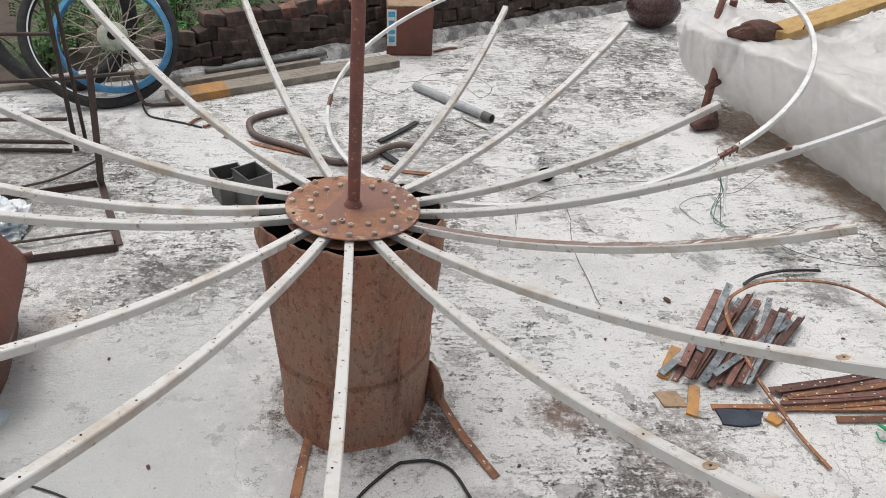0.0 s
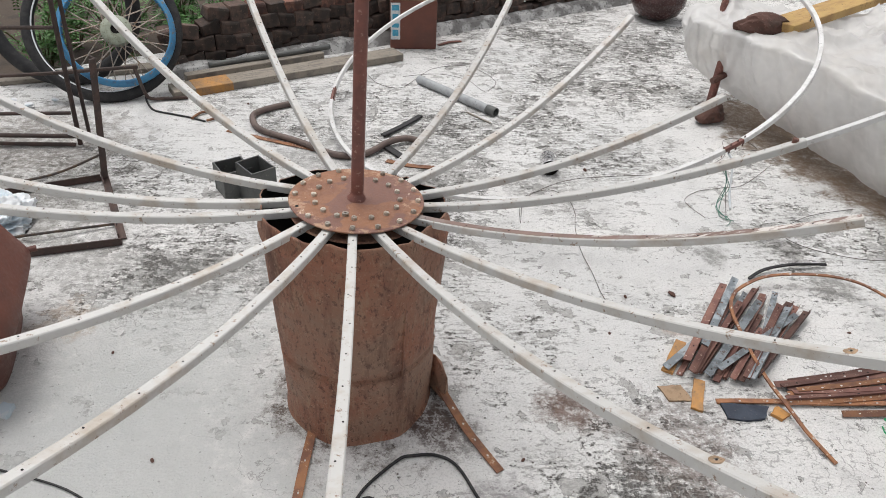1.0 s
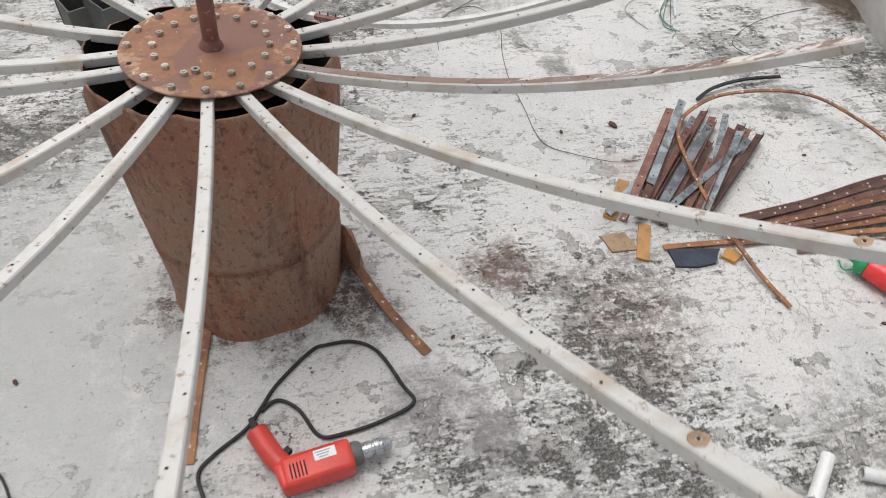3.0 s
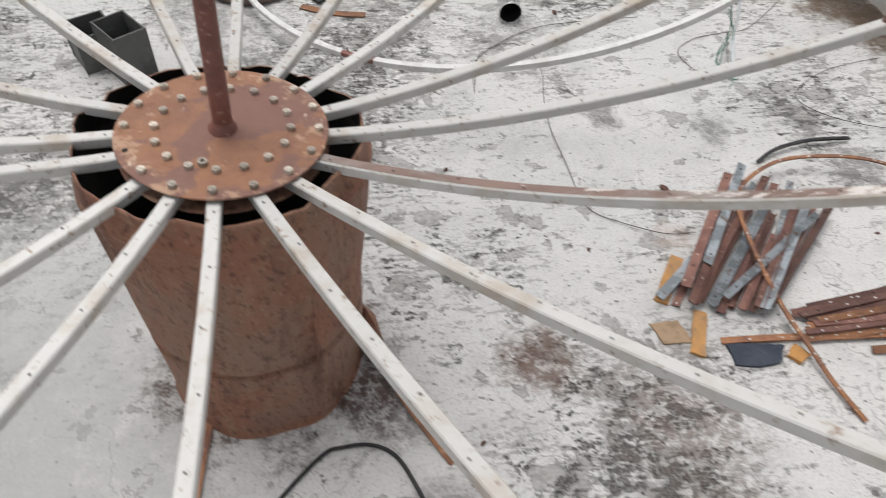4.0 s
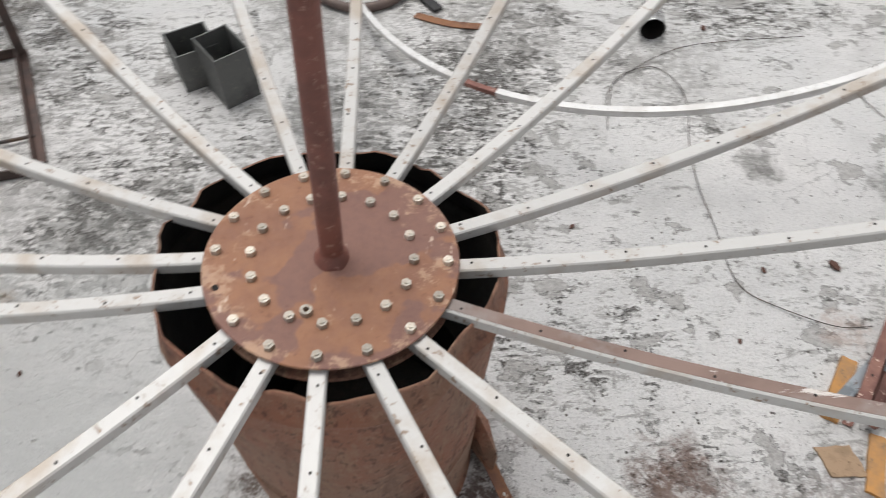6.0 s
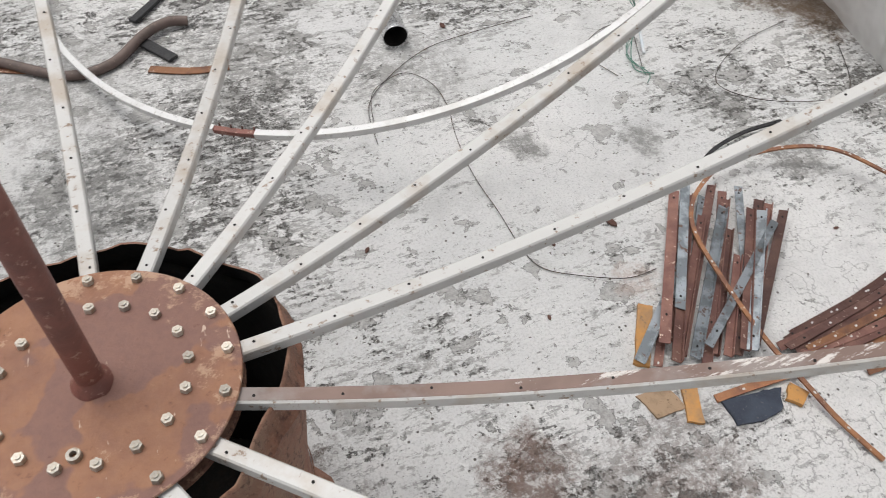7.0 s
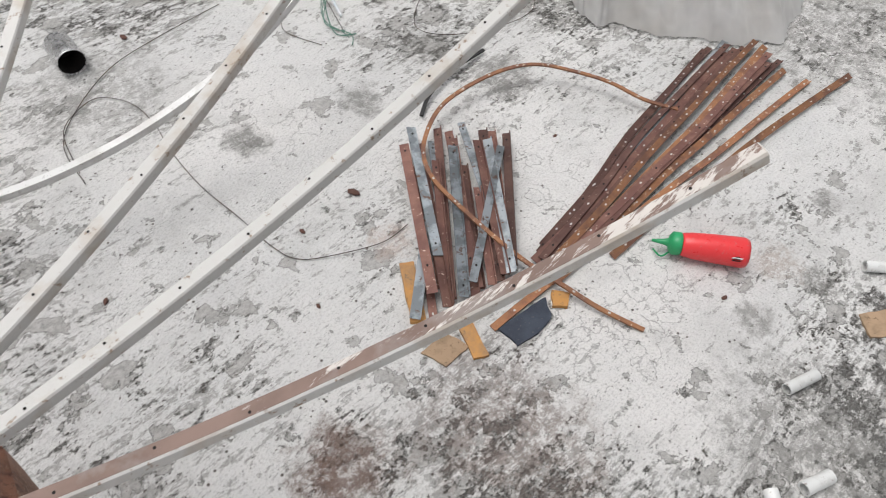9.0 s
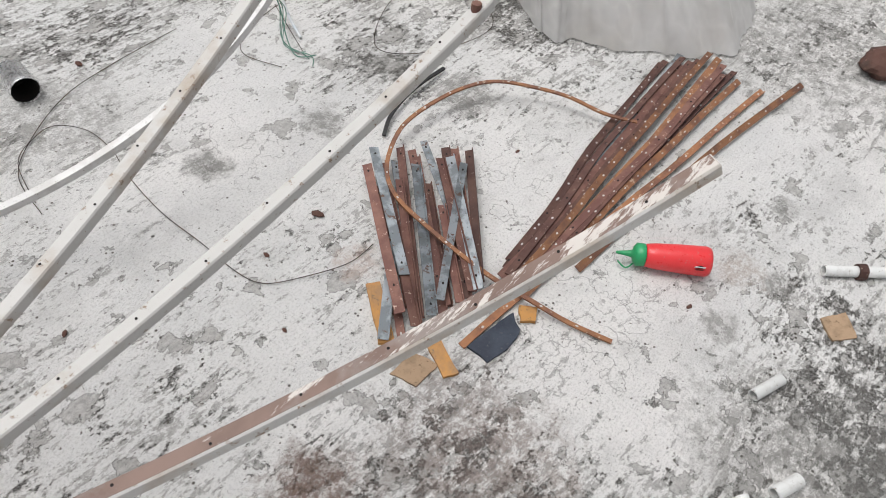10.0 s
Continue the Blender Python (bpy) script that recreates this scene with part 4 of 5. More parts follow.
WIRES = [[(1.481, 1.466), (1.193, 1.432), (1.002, 1.383), (0.828, 1.269), (0.717, 1.139), (0.694, 0.952)],
         [(0.979, 1.046), (0.953, 0.905), (0.946, 0.725), (0.963, 0.55), (0.975, 0.4), (1.004, 0.32), (1.082, 0.265), (1.219, 0.208), (1.319, 0.212)],
         [(0.979, 1.046), (0.968, 1.177), (0.903, 1.27), (0.822, 1.257), (0.739, 1.182), (0.702, 1.004)],
         [(-0.164, 2.877), (-0.076, 2.675), (0.078, 2.588), (0.196, 2.774), (0.311, 2.972), (0.537, 3.048), (0.652, 2.946), (0.736, 2.74), (0.645, 2.583), (0.542, 2.777), (0.342, 2.867), (0.098, 2.802)],
         [(1.852, 1.358), (1.798, 1.21), (1.743, 1.054)], [(2.202, 1.607), (1.96, 1.381), (1.82, 1.339), (1.676, 1.296), (1.575, 1.187), (1.631, 1.032)],
         [(2.057, 1.822), (2.196, 1.795), (2.159, 1.943), (2.039, 1.916), (1.976, 1.723), (1.856, 1.595)], [(2.556, 0.954), (2.395, 0.698), (2.102, 0.738), (1.96, 0.888), (2.157, 1.053), (2.447, 1.145)]]
for i, w in enumerate(WIRES):
    cord("iron_wire", "thin dark iron wire curling over the concrete", [(x, y, 0.004 + 0.012 * abs(noise.noise((x * 3, y * 3, i)))) for x, y in w], 0.0014, WIRE, "wire")


for i, (x, y, s) in enumerate(((-2.13, 2.146, 0.05), (-2.011, 2.23, 0.04), (-2.253, 2.203, 0.05))):
    lump("paper_scrap", "crumpled pale scrap lying near the tyres", "paper scrap", pose(x, y, 0.02), (s * 0.6, s * 0.4, 0.012), CLOTH, 20 + i, 2)
strip_thing("red_strip", "short red plastic strip lying by the tin box", "plastic strip", [(0.361, 3.47, 0.004), (0.449, 3.539, 0.008), (0.538, 3.577, 0.004)], 0.03, 0.005, RED_BOX)
strip_thing("thin_slat", "thin dark slat lying near the grey pipe", "slat", [(0.508, 2.235, 0.003), (0.644, 2.082, 0.003)], 0.012, 0.005, WOOD_GREY)

# ---- squeeze bottle, can, tube pieces ----
def bottle():
    a, b = Vector((1.848, -0.377, 0.042)), Vector((1.962, -0.523, 0.046))
    length = (b - a).length
    ob = thing("squeeze_bottle", "red squeeze bottle with green nozzle cap lying on concrete", "bottle", aim(a, b))
    part("body", lathe([(0.0, -0.002), (0.031, 0.0), (0.034, 0.006), (0.038, 0.03), (0.042, 0.10), (0.0445, length - 0.012), (0.041, length), (0.0, length - 0.004)], 32, 0.02), BOTTLE_RED, ob, "soft red plastic body", True)
    cap = part("cap", lathe([(0.0, -0.001), (0.033, -0.001), (0.034, -0.006), (0.034, -0.024), (0.024, -0.032), (0.012, -0.036), (0.0085, -0.05), (0.004, -0.082), (0.0, -0.083)], 28), CAP_GREEN, ob, "green nozzle cap", True)
    part("cap_tether", sweep(smooth_line([(-0.012, -0.025, -0.025), (-0.03, -0.03, -0.05), (-0.015, -0.02, -0.075)], 6), disc_outline(0.0025, 6)), CAP_GREEN, cap)
    lab = part("printed_mark", box(0.022, 0.0012, 0.03, pose(-0.0405, 0.017, length - 0.035, 0, 0, 112)), LABEL_WHITE, ob, "small white print mark")
    for i in range(3):
        part("print_bar", box(0.005, 0.0014, 0.022 - 0.005 * i, pose(-0.0412 + 0.002 * (i - 1), 0.0175 + 0.006 * (i - 1), length - 0.035, 0, 0, 112)), HOLE, lab)
    return ob


bottle()


def tin_can():
    ob = thing("tin_can", "open silver tin can lying on its side", "can", aim((0.906, 1.435, 0.047), (0.917, 1.61, 0.047)))
    part("can_wall", lathe([(0.0, 0.118), (0.044, 0.118), (0.047, 0.12), (0.0475, 0.005), (0.049, 0.0), (0.0475, -0.003), (0.045, 0.0), (0.044, 0.115)], 32), TIN, ob, smooth=True)
    part("can_inside", lathe([(0.0448, 0.004), (0.043, 0.10), (0.0, 0.10)], 28), HOLE, ob)


tin_can()


def tube(name, label, a, b, r, material, inner=0.8, category="tube", end=None):
    L = (Vector(b) - Vector(a)).length
    ob = tagged(part(name, lathe([(r * inner, L * 0.5), (r * inner, 0), (r, 0), (r, L), (r * inner, L), (r * inner, L * 0.5)], 20, 0.02), material, smooth=False, at=aim(a, b)), label, category)
    if end is not None:
        part("end_sleeve", lathe([(r * 1.02, L - 0.05), (r * 1.06, L - 0.05), (r * 1.06, L + 0.02), (r * 0.8, L + 0.02), (r * 0.7, L - 0.04)], 20), end, ob)
    return ob


tube("plastic_pipe", "grey plastic pipe lying on the concrete", (0.209, 2.705, 0.028), (0.671, 2.205, 0.028), 0.028, GREY_PVC, end=GREY_STEEL, category="pipe")
tube("tube_offcut", "short white tube offcut lying on concrete", (1.69, -0.832, 0.017), (1.788, -0.862, 0.017), 0.016, WHITE_PVC)
tube("tube_offcut", "short white tube offcut lying on concrete", (1.333, -1.049, 0.019), (1.428, -0.943, 0.019), 0.018, WHITE_PVC)
tube("tube_offcut", "short white tube offcut lying on concrete", (1.49, -0.996, 0.019), (1.567, -1.023, 0.019), 0.018, WHITE_PVC)
tb = tube("tube_with_bracket", "white tube with a rusty bracket lying on concrete", (2.217, -0.777, 0.018), (2.477, -1.045, 0.018), 0.017, WHITE_PVC)
part("bracket", lathe([(0.0175, 0.1), (0.023, 0.1), (0.024, 0.125), (0.0175, 0.125)], 20, 0.2), RUST_BAR, tb, "rusty clamp bracket")
cord("bent_pipe", "brown bent pipe lying behind the dish ribs", [(-0.584, 2.266, 0.02), (-0.687, 2.202, 0.02), (-0.767, 2.125, 0.02), (-0.785, 2.042, 0.02), (-0.712, 1.884, 0.02), (-0.475, 1.741, 0.02), (-0.246, 1.589, 0.02), (-0.091, 1.614, 0.02), (0.03, 1.737, 0.03), (0.122, 1.793, 0.03), (0.194, 1.794, 0.02)], 0.019, BROWN_PIPE, "pipe")
strip_thing("black_strip", "bent black metal strip lying on concrete", "metal strip", [(0.216, 2.139, 0.01), (0.102, 1.981, 0.01), (-0.004, 1.854, 0.01)], 0.03, 0.012, BLACK)
strip_thing("black_strip", "short dark metal strip lying on concrete", "metal strip", [(0.007, 1.735, 0.006), (0.116, 1.589, 0.006)], 0.04, 0.012, BLACK)
strip_thing("rusty_strip", "thin rusty strip lying on concrete", "metal strip", [(-0.902, 1.892, 0.003), (-0.57, 1.749, 0.004), (-0.331, 1.657, 0.003)], 0.03, 0.004, RUST_ORANGE)
strip_thing("rusty_strip", "rusty brown strip lying on concrete", "metal strip", [(0.027, 1.563, 0.003), (0.162, 1.511, 0.003), (0.298, 1.495, 0.003)], 0.035, 0.004, RUST_ORANGE)
for x, y, s in ((1.278, 0.409, 0.022), (1.072, 0.392, 0.012), (1.446, 0.264, 0.016), (0.953, 0.159, 0.010), (-0.86, 2.281, 0.012), (1.116, 1.507, 0.018), (0.534, -0.46, 0.01), (1.007, -0.777, 0.012), (1.82, -0.563, 0.012), (2.313, -0.216, 0.012), (-0.919, 0.02, 0.01), (-0.634, -0.467, 0.012), (0.541, 0.539, 0.012), (1.936, 0.178, 0.01)):
    lump("pebble", "small dark pebble lying on concrete", "pebble", pose(x, y, s * 0.35, 0, 0, x * 90), (s, s * 0.6, s * 0.4), STONE, x * 7, 1)


# ---- outer hoop leaning on the covered table ----
def hoop():
    c, n, R = Vector((1.0007, 2.1357, 0.4586)), Vector((-0.2743, -0.0994, 1)).normalized(), 1.3714
    u = (Vector((1, 0, 0)) - n * n.x).normalized()
    v = n.cross(u) * 1.0266  # the hoop is slightly out of round

    def arc(a0, a1, k=90):
        return [c + (u * math.cos(radians(a0 + (a1 - a0) * i / k)) + v * math.sin(radians(a0 + (a1 - a0) * i / k))) * R for i in range(k + 1)]

    ob = thing("rim_hoop", "pale aluminium dish rim hoop leaning on the plastic-covered table", "hoop")
    sq = [(-0.012, -0.011), (0.012, -0.011), (0.013, 0.0), (0.010, 0.011), (-0.010, 0.011), (-0.013, 0.0)]
    for a0, a1 in ((-121, -66.5), (-62, 38), (44, 104), (112, 175), (181, 233)):
        part("hoop_segment", sweep(arc(a0, a1, 50), sq, up=n), HOOP, ob)
    for a in (-64.5, 41, 108, 178, -124):
        j = part("joint_sleeve", sweep(arc(a - 4.0, a + 4.0, 10), [(s * 0.8, t * 0.8) for s, t in sq], up=n), RUST_POLE, ob, "rusty brown joint sleeve")
        for da in (-2.5, -0.8, 0.8, 2.5):
            p = arc(a + da, a + da + 0.1, 1)[0]
            part("screw", rod(bmesh.new(), 0.003, 0.003, 0.05, Matrix.Translation(p - n * 0.03)), RUST_BAR, j)
    for a in (-140, -104, -83, -38, -10, 15, 70, 140):
        p = arc(a, a + 0.4, 1)
        hb = bmesh.new()
        for q in p:
            d = (q - c).normalized()
            rod(hb, 0.003, 0.002, 0.045, aim(q + n * 0.0 - d * 0.0, q - n * 0.9 - d * 0.35), 6)
        part("hook", hb, WIRE, ob)
    return ob


hoop()


cord("green_string", "green string tied to the hoop", [(1.754, 1.237, 0.20), (1.776, 1.214, 0.10), (1.74, 1.14, 0.02), (1.709, 1.045, 0.008), (1.767, 1.005, 0.006)], 0.0022, STRING, "string")
cord("green_string", "green string tied to the hoop", [(1.752, 1.237, 0.200), (1.782, 1.224, 0.100), (1.730, 1.160, 0.020), (1.722, 1.075, 0.008), (1.750, 1.045, 0.006)], 0.0018, STRING, "string")
cord("green_string", "green string tied to the hoop", [(1.749, 1.237, 0.184), (1.788, 1.214, 0.092), (1.721, 1.140, 0.018), (1.735, 1.045, 0.007), (1.733, 1.005, 0.006)], 0.0018, STRING, "string")
cord("green_string", "green string tied to the hoop", [(1.747, 1.237, 0.168), (1.794, 1.204, 0.084), (1.711, 1.120, 0.017), (1.749, 1.015, 0.007), (1.717, 0.965, 0.005)], 0.0018, STRING, "string")
cord("white_string", "white rag string tied to the hoop", [(1.777, 1.313, 0.24), (1.814, 1.283, 0.18), (1.806, 1.214, 0.06), (1.789, 1.121, 0.008)], 0.006, CLOTH, "string")


# ---- steel box pieces ----
def channel(label, at, w, d, h):
    ob = thing("steel_box", label, "steel box", at, "steel boxes")
    t = 0.006
    part("side_panel", box(w, t, h, Matrix.Translation((0, -d / 2, h / 2)), 0.002), GREY_STEEL, ob)
    part("side_panel", box(w, t, h, Matrix.Translation((0, d / 2, h / 2)), 0.002), GREY_STEEL, ob)
    part("end_panel", box(t, d - t, h, Matrix.Translation((w / 2 - t, 0, h / 2)), 0.002), GREY_STEEL, ob)
    part("end_panel", box(t, d - t, h, Matrix.Translation((-w / 2 + t, 0, h / 2)), 0.002), GREY_STEEL, ob)
    part("base_panel", box(w - 0.01, d - 0.01, t, Matrix.Translation((0, 0, t))), GREY_STEEL, ob)


channel("dark grey open steel box standing on concrete", pose(-0.585, 1.123, 0, 0, 0, 40), 0.13, 0.15, 0.20)
channel("dark grey low open steel box standing on concrete", pose(-0.717, 1.205, 0, 0, 0, 32), 0.15, 0.14, 0.15)


# ---- rusty rack, rods, bag and tank on the wheel side ----
def angle_bar(bm, a, b, w=0.035, t=0.006):
    line = [Vector(a), Vector(b)]
    sweep(line, [(-w / 2, 0), (w / 2, 0), (w / 2, t), (-w / 2 + t, t), (-w / 2 + t, w), (-w / 2, w)], bm=bm)
    return bm


rack = thing("steel_rack", "rusty angle-iron rack frame lying on concrete", "rack frame")
for a, b in (((-1.118, 0.728, 0.003), (-2.043, 0.463, 0.003)), ((-1.124, 0.753, 0.004), (-1.396, 1.311, 0.004)), ((-1.41, 1.296, 0.003), (-2.136, 0.984, 0.003))):
    part("frame_bar", angle_bar(bmesh.new(), a, b), DARK_RACK, rack)
part("post", angle_bar(bmesh.new(), (-1.386, 1.287, 0.0), (-1.278, 1.226, 0.66)), DARK_RACK, rack, "leaning rusty post")
part("tie_wire", sweep(smooth_line([(-1.355, 1.287, 0.16), (-1.593, 1.221, 0.07), (-1.848, 1.122, 0.05)], 8), disc_outline(0.006, 6)), WIRE, rack)
part("tie_wire", sweep(smooth_line([(-1.186, 0.871, 0.012), (-1.487, 0.747, 0.03), (-1.757, 0.687, 0.012)], 8), disc_outline(0.006, 6)), WIRE, rack)
grille = thing("rod_grille", "rusty rod grille standing by the spoked wheel", "metal grille")
for a, b, r in (((-1.658, 1.681, 0.0), (-1.556, 1.559, 0.86), 0.012), ((-1.622, 1.734, 0.0), (-1.525, 1.582, 0.86), 0.010), ((-2.472, 1.598, 0.19), (-1.652, 1.649, 0.20), 0.010),
                ((-2.444, 1.517, 0.67), (-1.584, 1.58, 0.68), 0.010), ((-2.477, 1.617, 0.07), (-1.654, 1.659, 0.06), 0.012), ((-2.480, 1.622, 0.02), (-1.673, 1.654, 0.012), 0.011), ((-2.480, 1.625, 0.0), (-2.423, 1.48, 0.86), 0.012)):
    part("rod", rod(bmesh.new(), r, r, (Vector(b) - Vector(a)).length, aim(a, b), 10), DARK_RACK, grille)
part("hooked_rod", sweep(smooth_line([(-2.439, 1.876, 0.28), (-1.887, 1.934, 0.30), (-1.422, 1.981, 0.335), (-1.399, 1.989, 0.33), (-1.41, 2.03, 0.28), (-1.46, 2.24, 0.06), (-1.44, 2.28, 0.02), (-1.38, 2.30, 0.014), (-1.24, 2.33, 0.014)], 6), disc_outline(0.011, 8)), DARK_RACK, grille)
bm = bmesh.new()
bmesh.ops.create_icosphere(bm, subdivisions=6, radius=1)
for v in bm.verts:
    crease = 0.5 - abs(noise.noise(v.co * 3.1 + Vector((4, 0, 0)))) + 0.5 * (0.5 - abs(noise.noise(v.co * 7 + Vector((0, 9, 0))))) + 0.25 * (0.5 - abs(noise.noise(v.co * 15)))
    k = 0.8 + 0.30 * noise.noise(v.co * 1.6) + 0.28 * crease
    v.co = Vector((v.co.x * k * 0.22, v.co.y * k * 0.20, max(v.co.z * k * (0.75 + 0.5 * crease), -0.2) * 0.10))
tagged(part("crumpled_bag", bm, CLOTH, smooth=True, at=pose(-1.749, 0.855, 0.024)), "crumpled white and pale blue plastic bag on concrete", "bag")


def tank():
    ob = thing("metal_trough", "red-brown painted metal trough standing on concrete", "trough", pose(-1.482, -0.039, 0, 0, 0, 17))
    prof = [(0.0, 0.0), (0.22, 0.0), (0.235, 0.03), (0.255, 0.17), (0.262, 0.20), (0.30, 0.22), (0.315, 0.26), (0.30, 0.30), (0.23, 0.50), (0.21, 0.52), (0.19, 0.50), (0.2, 0.3), (0.19, 0.05), (0.0, 0.04)]
    bm = bmesh.new()
    rings = []
    for r, z in prof:
        ring = []
        for i in range(48):
            a = 2 * math.pi * i / 48
            cx, sy = math.cos(a), math.sin(a)
            e = (abs(cx) ** 5 + abs(sy) ** 5) ** (-1 / 5)
            ring.append(bm.verts.new((r * cx * e * 1.02, (r * sy * e) * 1.12, z)))
        rings.append(ring)
    for a, b in zip(rings, rings[1:]):
        for i in range(48):
            bm.faces.new((a[i], a[(i + 1) % 48], b[(i + 1) % 48], b[i]))
    part("shell", bm, RED_BOX, ob, smooth=True)
    part("rim_lug", rod(bmesh.new(), 0.012, 0.012, 0.03, aim((0.30, 0.26, 0.26), (0.34, 0.27, 0.26))), RUST_BAR, ob)


tank()


# ---- spoked wheel and tyre ----
def torus(R, outline, segs=72):
    pts = [Vector((R * math.cos(2 * math.pi * i / segs), R * math.sin(2 * math.pi * i / segs), 0)) for i in range(segs)]
    return sweep(pts, outline, closed=True)


def lean(x, y, r, tilt, turn):
    """Pose of a wheel whose rim touches the floor at (x, y) and leans back by tilt."""
    m = pose(x, y, 0, 0, 0, turn) @ pose(0, 0, 0, 90 - tilt, 0, 0)
    return m @ Matrix.Translation((0, r, 0))


wheel = thing("spoked_wheel", "chipped blue spoked wheel leaning by the brick wall", "wheel", lean(-1.617, 2.247, 0.455, 33, 18) @ Matrix.Translation((0.04, -0.028, 0.035)) @ Matrix.Scale(0.95, 4))
part("rim", torus(0.340, [(-0.022, -0.032), (-0.014, -0.034), (0.002, -0.016), (0.002, 0.016), (-0.014, 0.034), (-0.022, 0.032), (-0.018, 0.022), (0.016, 0.012), (0.016, -0.012), (-0.018, -0.022)], 80), BLUE_RIM, wheel, "chipped bright blue rim", True)
hub_p = part("hub", lathe([(0.028, 0.055), (0.032, 0.062), (0.06, 0.05), (0.092, 0.045), (0.095, 0.035), (0.06, 0.025), (0.05, 0.0), (0.06, -0.03), (0.09, -0.04), (0.088, -0.05), (0.03, -0.06), (0.028, -0.06)], 36), HUB_PAINT, wheel, "flaking pale green hub", True)
part("axle_hole", lathe([(0.030, 0.063), (0.026, 0.05), (0.0, 0.048)], 20), HOLE, hub_p)
for i in range(36):
    a = 2 * math.pi * i / 36
    b = a + (0.55 if i % 2 else -0.55)
    s = 0.035 if (i // 2) % 2 else -0.035
    p, q = Vector((0.085 * math.cos(b), 0.085 * math.sin(b), s)), Vector((0.325 * math.cos(a), 0.325 * math.sin(a), 0))
    part("spoke", rod(bmesh.new(), 0.0042, 0.0036, (q - p).length, aim(p, q), 6), SPOKE, wheel)
tyre = thing("tyre", "worn black tyre leaning behind the blue wheel", "tyre", lean(-1.655, 2.256, 0.455, 33, 18), "tyres")
part("tread", torus(0.418, disc_outline(0.037, 14), 80), BLACK, tyre, smooth=True)
part("side_wall_line", torus(0.392, [(-0.004, 0.028), (0.004, 0.030), (0.004, 0.033), (-0.004, 0.031)], 80), LABEL_WHITE, tyre, "thin pale line round the side wall")
tyre2 = thing("tyre", "worn grey-black tyre leaning at the back", "tyre", lean(-2.018, 2.501, 0.47, 24, 10), "tyres")
part("tread", torus(0.425, disc_outline(0.045, 14), 80), BLACK, tyre2, smooth=True)


# ---- planks by the wall ----
def plank(name, label, a, b, w, h, material, z=0.0, patch=None):
    a, b = Vector((*a, z)), Vector((*b, z))
    L = (b - a).length
    m = Matrix.Translation((a + b) / 2 + Vector((0, 0, h / 2))) @ pose(0, 0, 0, 0, 0, math.degrees(math.atan2(b.y - a.y, b.x - a.x)))
    bm = box(L, w, h, None, 0.006)
    ob = tagged(part(name, bm, material, at=m), label, "plank")
    if patch:
        part("paint_patch", box(patch[1], w + 0.004, h + 0.004, Matrix.Translation((patch[0], 0, 0)), 0.006), ORANGE_PAINT, ob, "orange paint patch")
    return ob


plank("plank", "weathered grey plank with orange paint lying along the wall", (-1.355, 2.384), (0.058, 3.196), 0.16, 0.05, WOOD_GREY, patch=(-0.56, 0.24))
plank("plank", "dark weathered plank lying against the brick wall", (-1.321, 2.596), (-0.485, 3.105), 0.07, 0.06, WOOD_GREY)
plank("plank", "weathered grey plank under the wheels", (-2.925, 2.35), (-1.581, 2.829), 0.12, 0.03, WOOD_GREY)
cord("grey_pipe", "dark pipe lying along the brick wall", [(-1.2, 2.743, 0.07), (-0.821, 2.942, 0.075), (-0.438, 3.164, 0.075)], 0.02, GREY_STEEL, "pipe")


# ---- tin box and pot by the wall ----
def tin_box():
    ob = thing("tin_box", "brown-red painted tin box with a blue and white label", "tin box", pose(0.159, 3.525, 0, 0, 0, 3))
    body = part("body", box(0.345, 0.30, 0.36, Matrix.Translation((0, 0, 0.18)), 0.012), RED_BOX, ob)
    part("top_tray", box(0.33, 0.285, 0.012, Matrix.Translation((0, 0, 0.366)), 0.003), CARDBOARD, ob, "tan top")
    lab = part("label_sticker", box(0.07, 0.002, 0.27, Matrix.Translation((-0.135, -0.151, 0.21))), LABEL_WHITE, body, "white sticker with blue print")
    for i, (z, h) in enumerate(((0.31, 0.04), (0.24, 0.05), (0.18, 0.03), (0.125, 0.045))):
        part("print_bar", box(0.05 - 0.006 * (i % 2), 0.0014, h, Matrix.Translation((-0.135, -0.1527, z))), LABEL_BLUE, lab)


tin_box()
pot = thing("round_pot", "dark maroon glossy round pot standing by the wall", "pot", pose(2.298, 4.366, 0))
part("bowl", lathe([(0.0, 0.0), (0.10, 0.005), (0.19, 0.06), (0.235, 0.14), (0.235, 0.19), (0.19, 0.27), (0.13, 0.30), (0.12, 0.33), (0.145, 0.35), (0.135, 0.352), (0.105, 0.33), (0.11, 0.29), (0.0, 0.20)], 48, 0.02), POT, pot, smooth=True)


# ---- covered table ----
table = thing("work_table", "rusty steel work table covered with plastic sheet", "table")
part("tabletop", box(1.5, 1.5, 0.03, pose(3.772, 1.834, 0.46, 0, 0, -14), 0.005), WOOD_GREY, table)
for a, b in (((2.055, 2.28, 0.0), (2.09, 2.335, 0.46)), ((2.397, 3.028, 0.0), (2.38, 2.987, 0.60)), ((2.866, 0.682, 0.0), (2.856, 0.644, 0.46)), ((4.348, 1.033, 0.0), (4.376, 1.012, 0.46)), ((4.568, 2.471, 0.0), (4.59, 2.496, 0.46))):
    part("leg", rod(bmesh.new(), 0.026, 0.026, (Vector(b) - Vector(a)).length, aim(a, b), 12), RUST_POLE, table)
part("rail", sweep(smooth_line([(2.02, 2.248, 0.25), (2.161, 2.338, 0.30), (2.286, 2.555, 0.42)], 6), disc_outline(0.02, 8)), RUST_BAR, table)
part("hoop_rail", sweep(smooth_line([(2.147, 2.653, 0.50), (2.191, 2.734, 0.66), (2.316, 2.877, 0.76), (2.487, 3.062, 0.78)], 6), disc_outline(0.022, 8)), RUST_POLE, table)


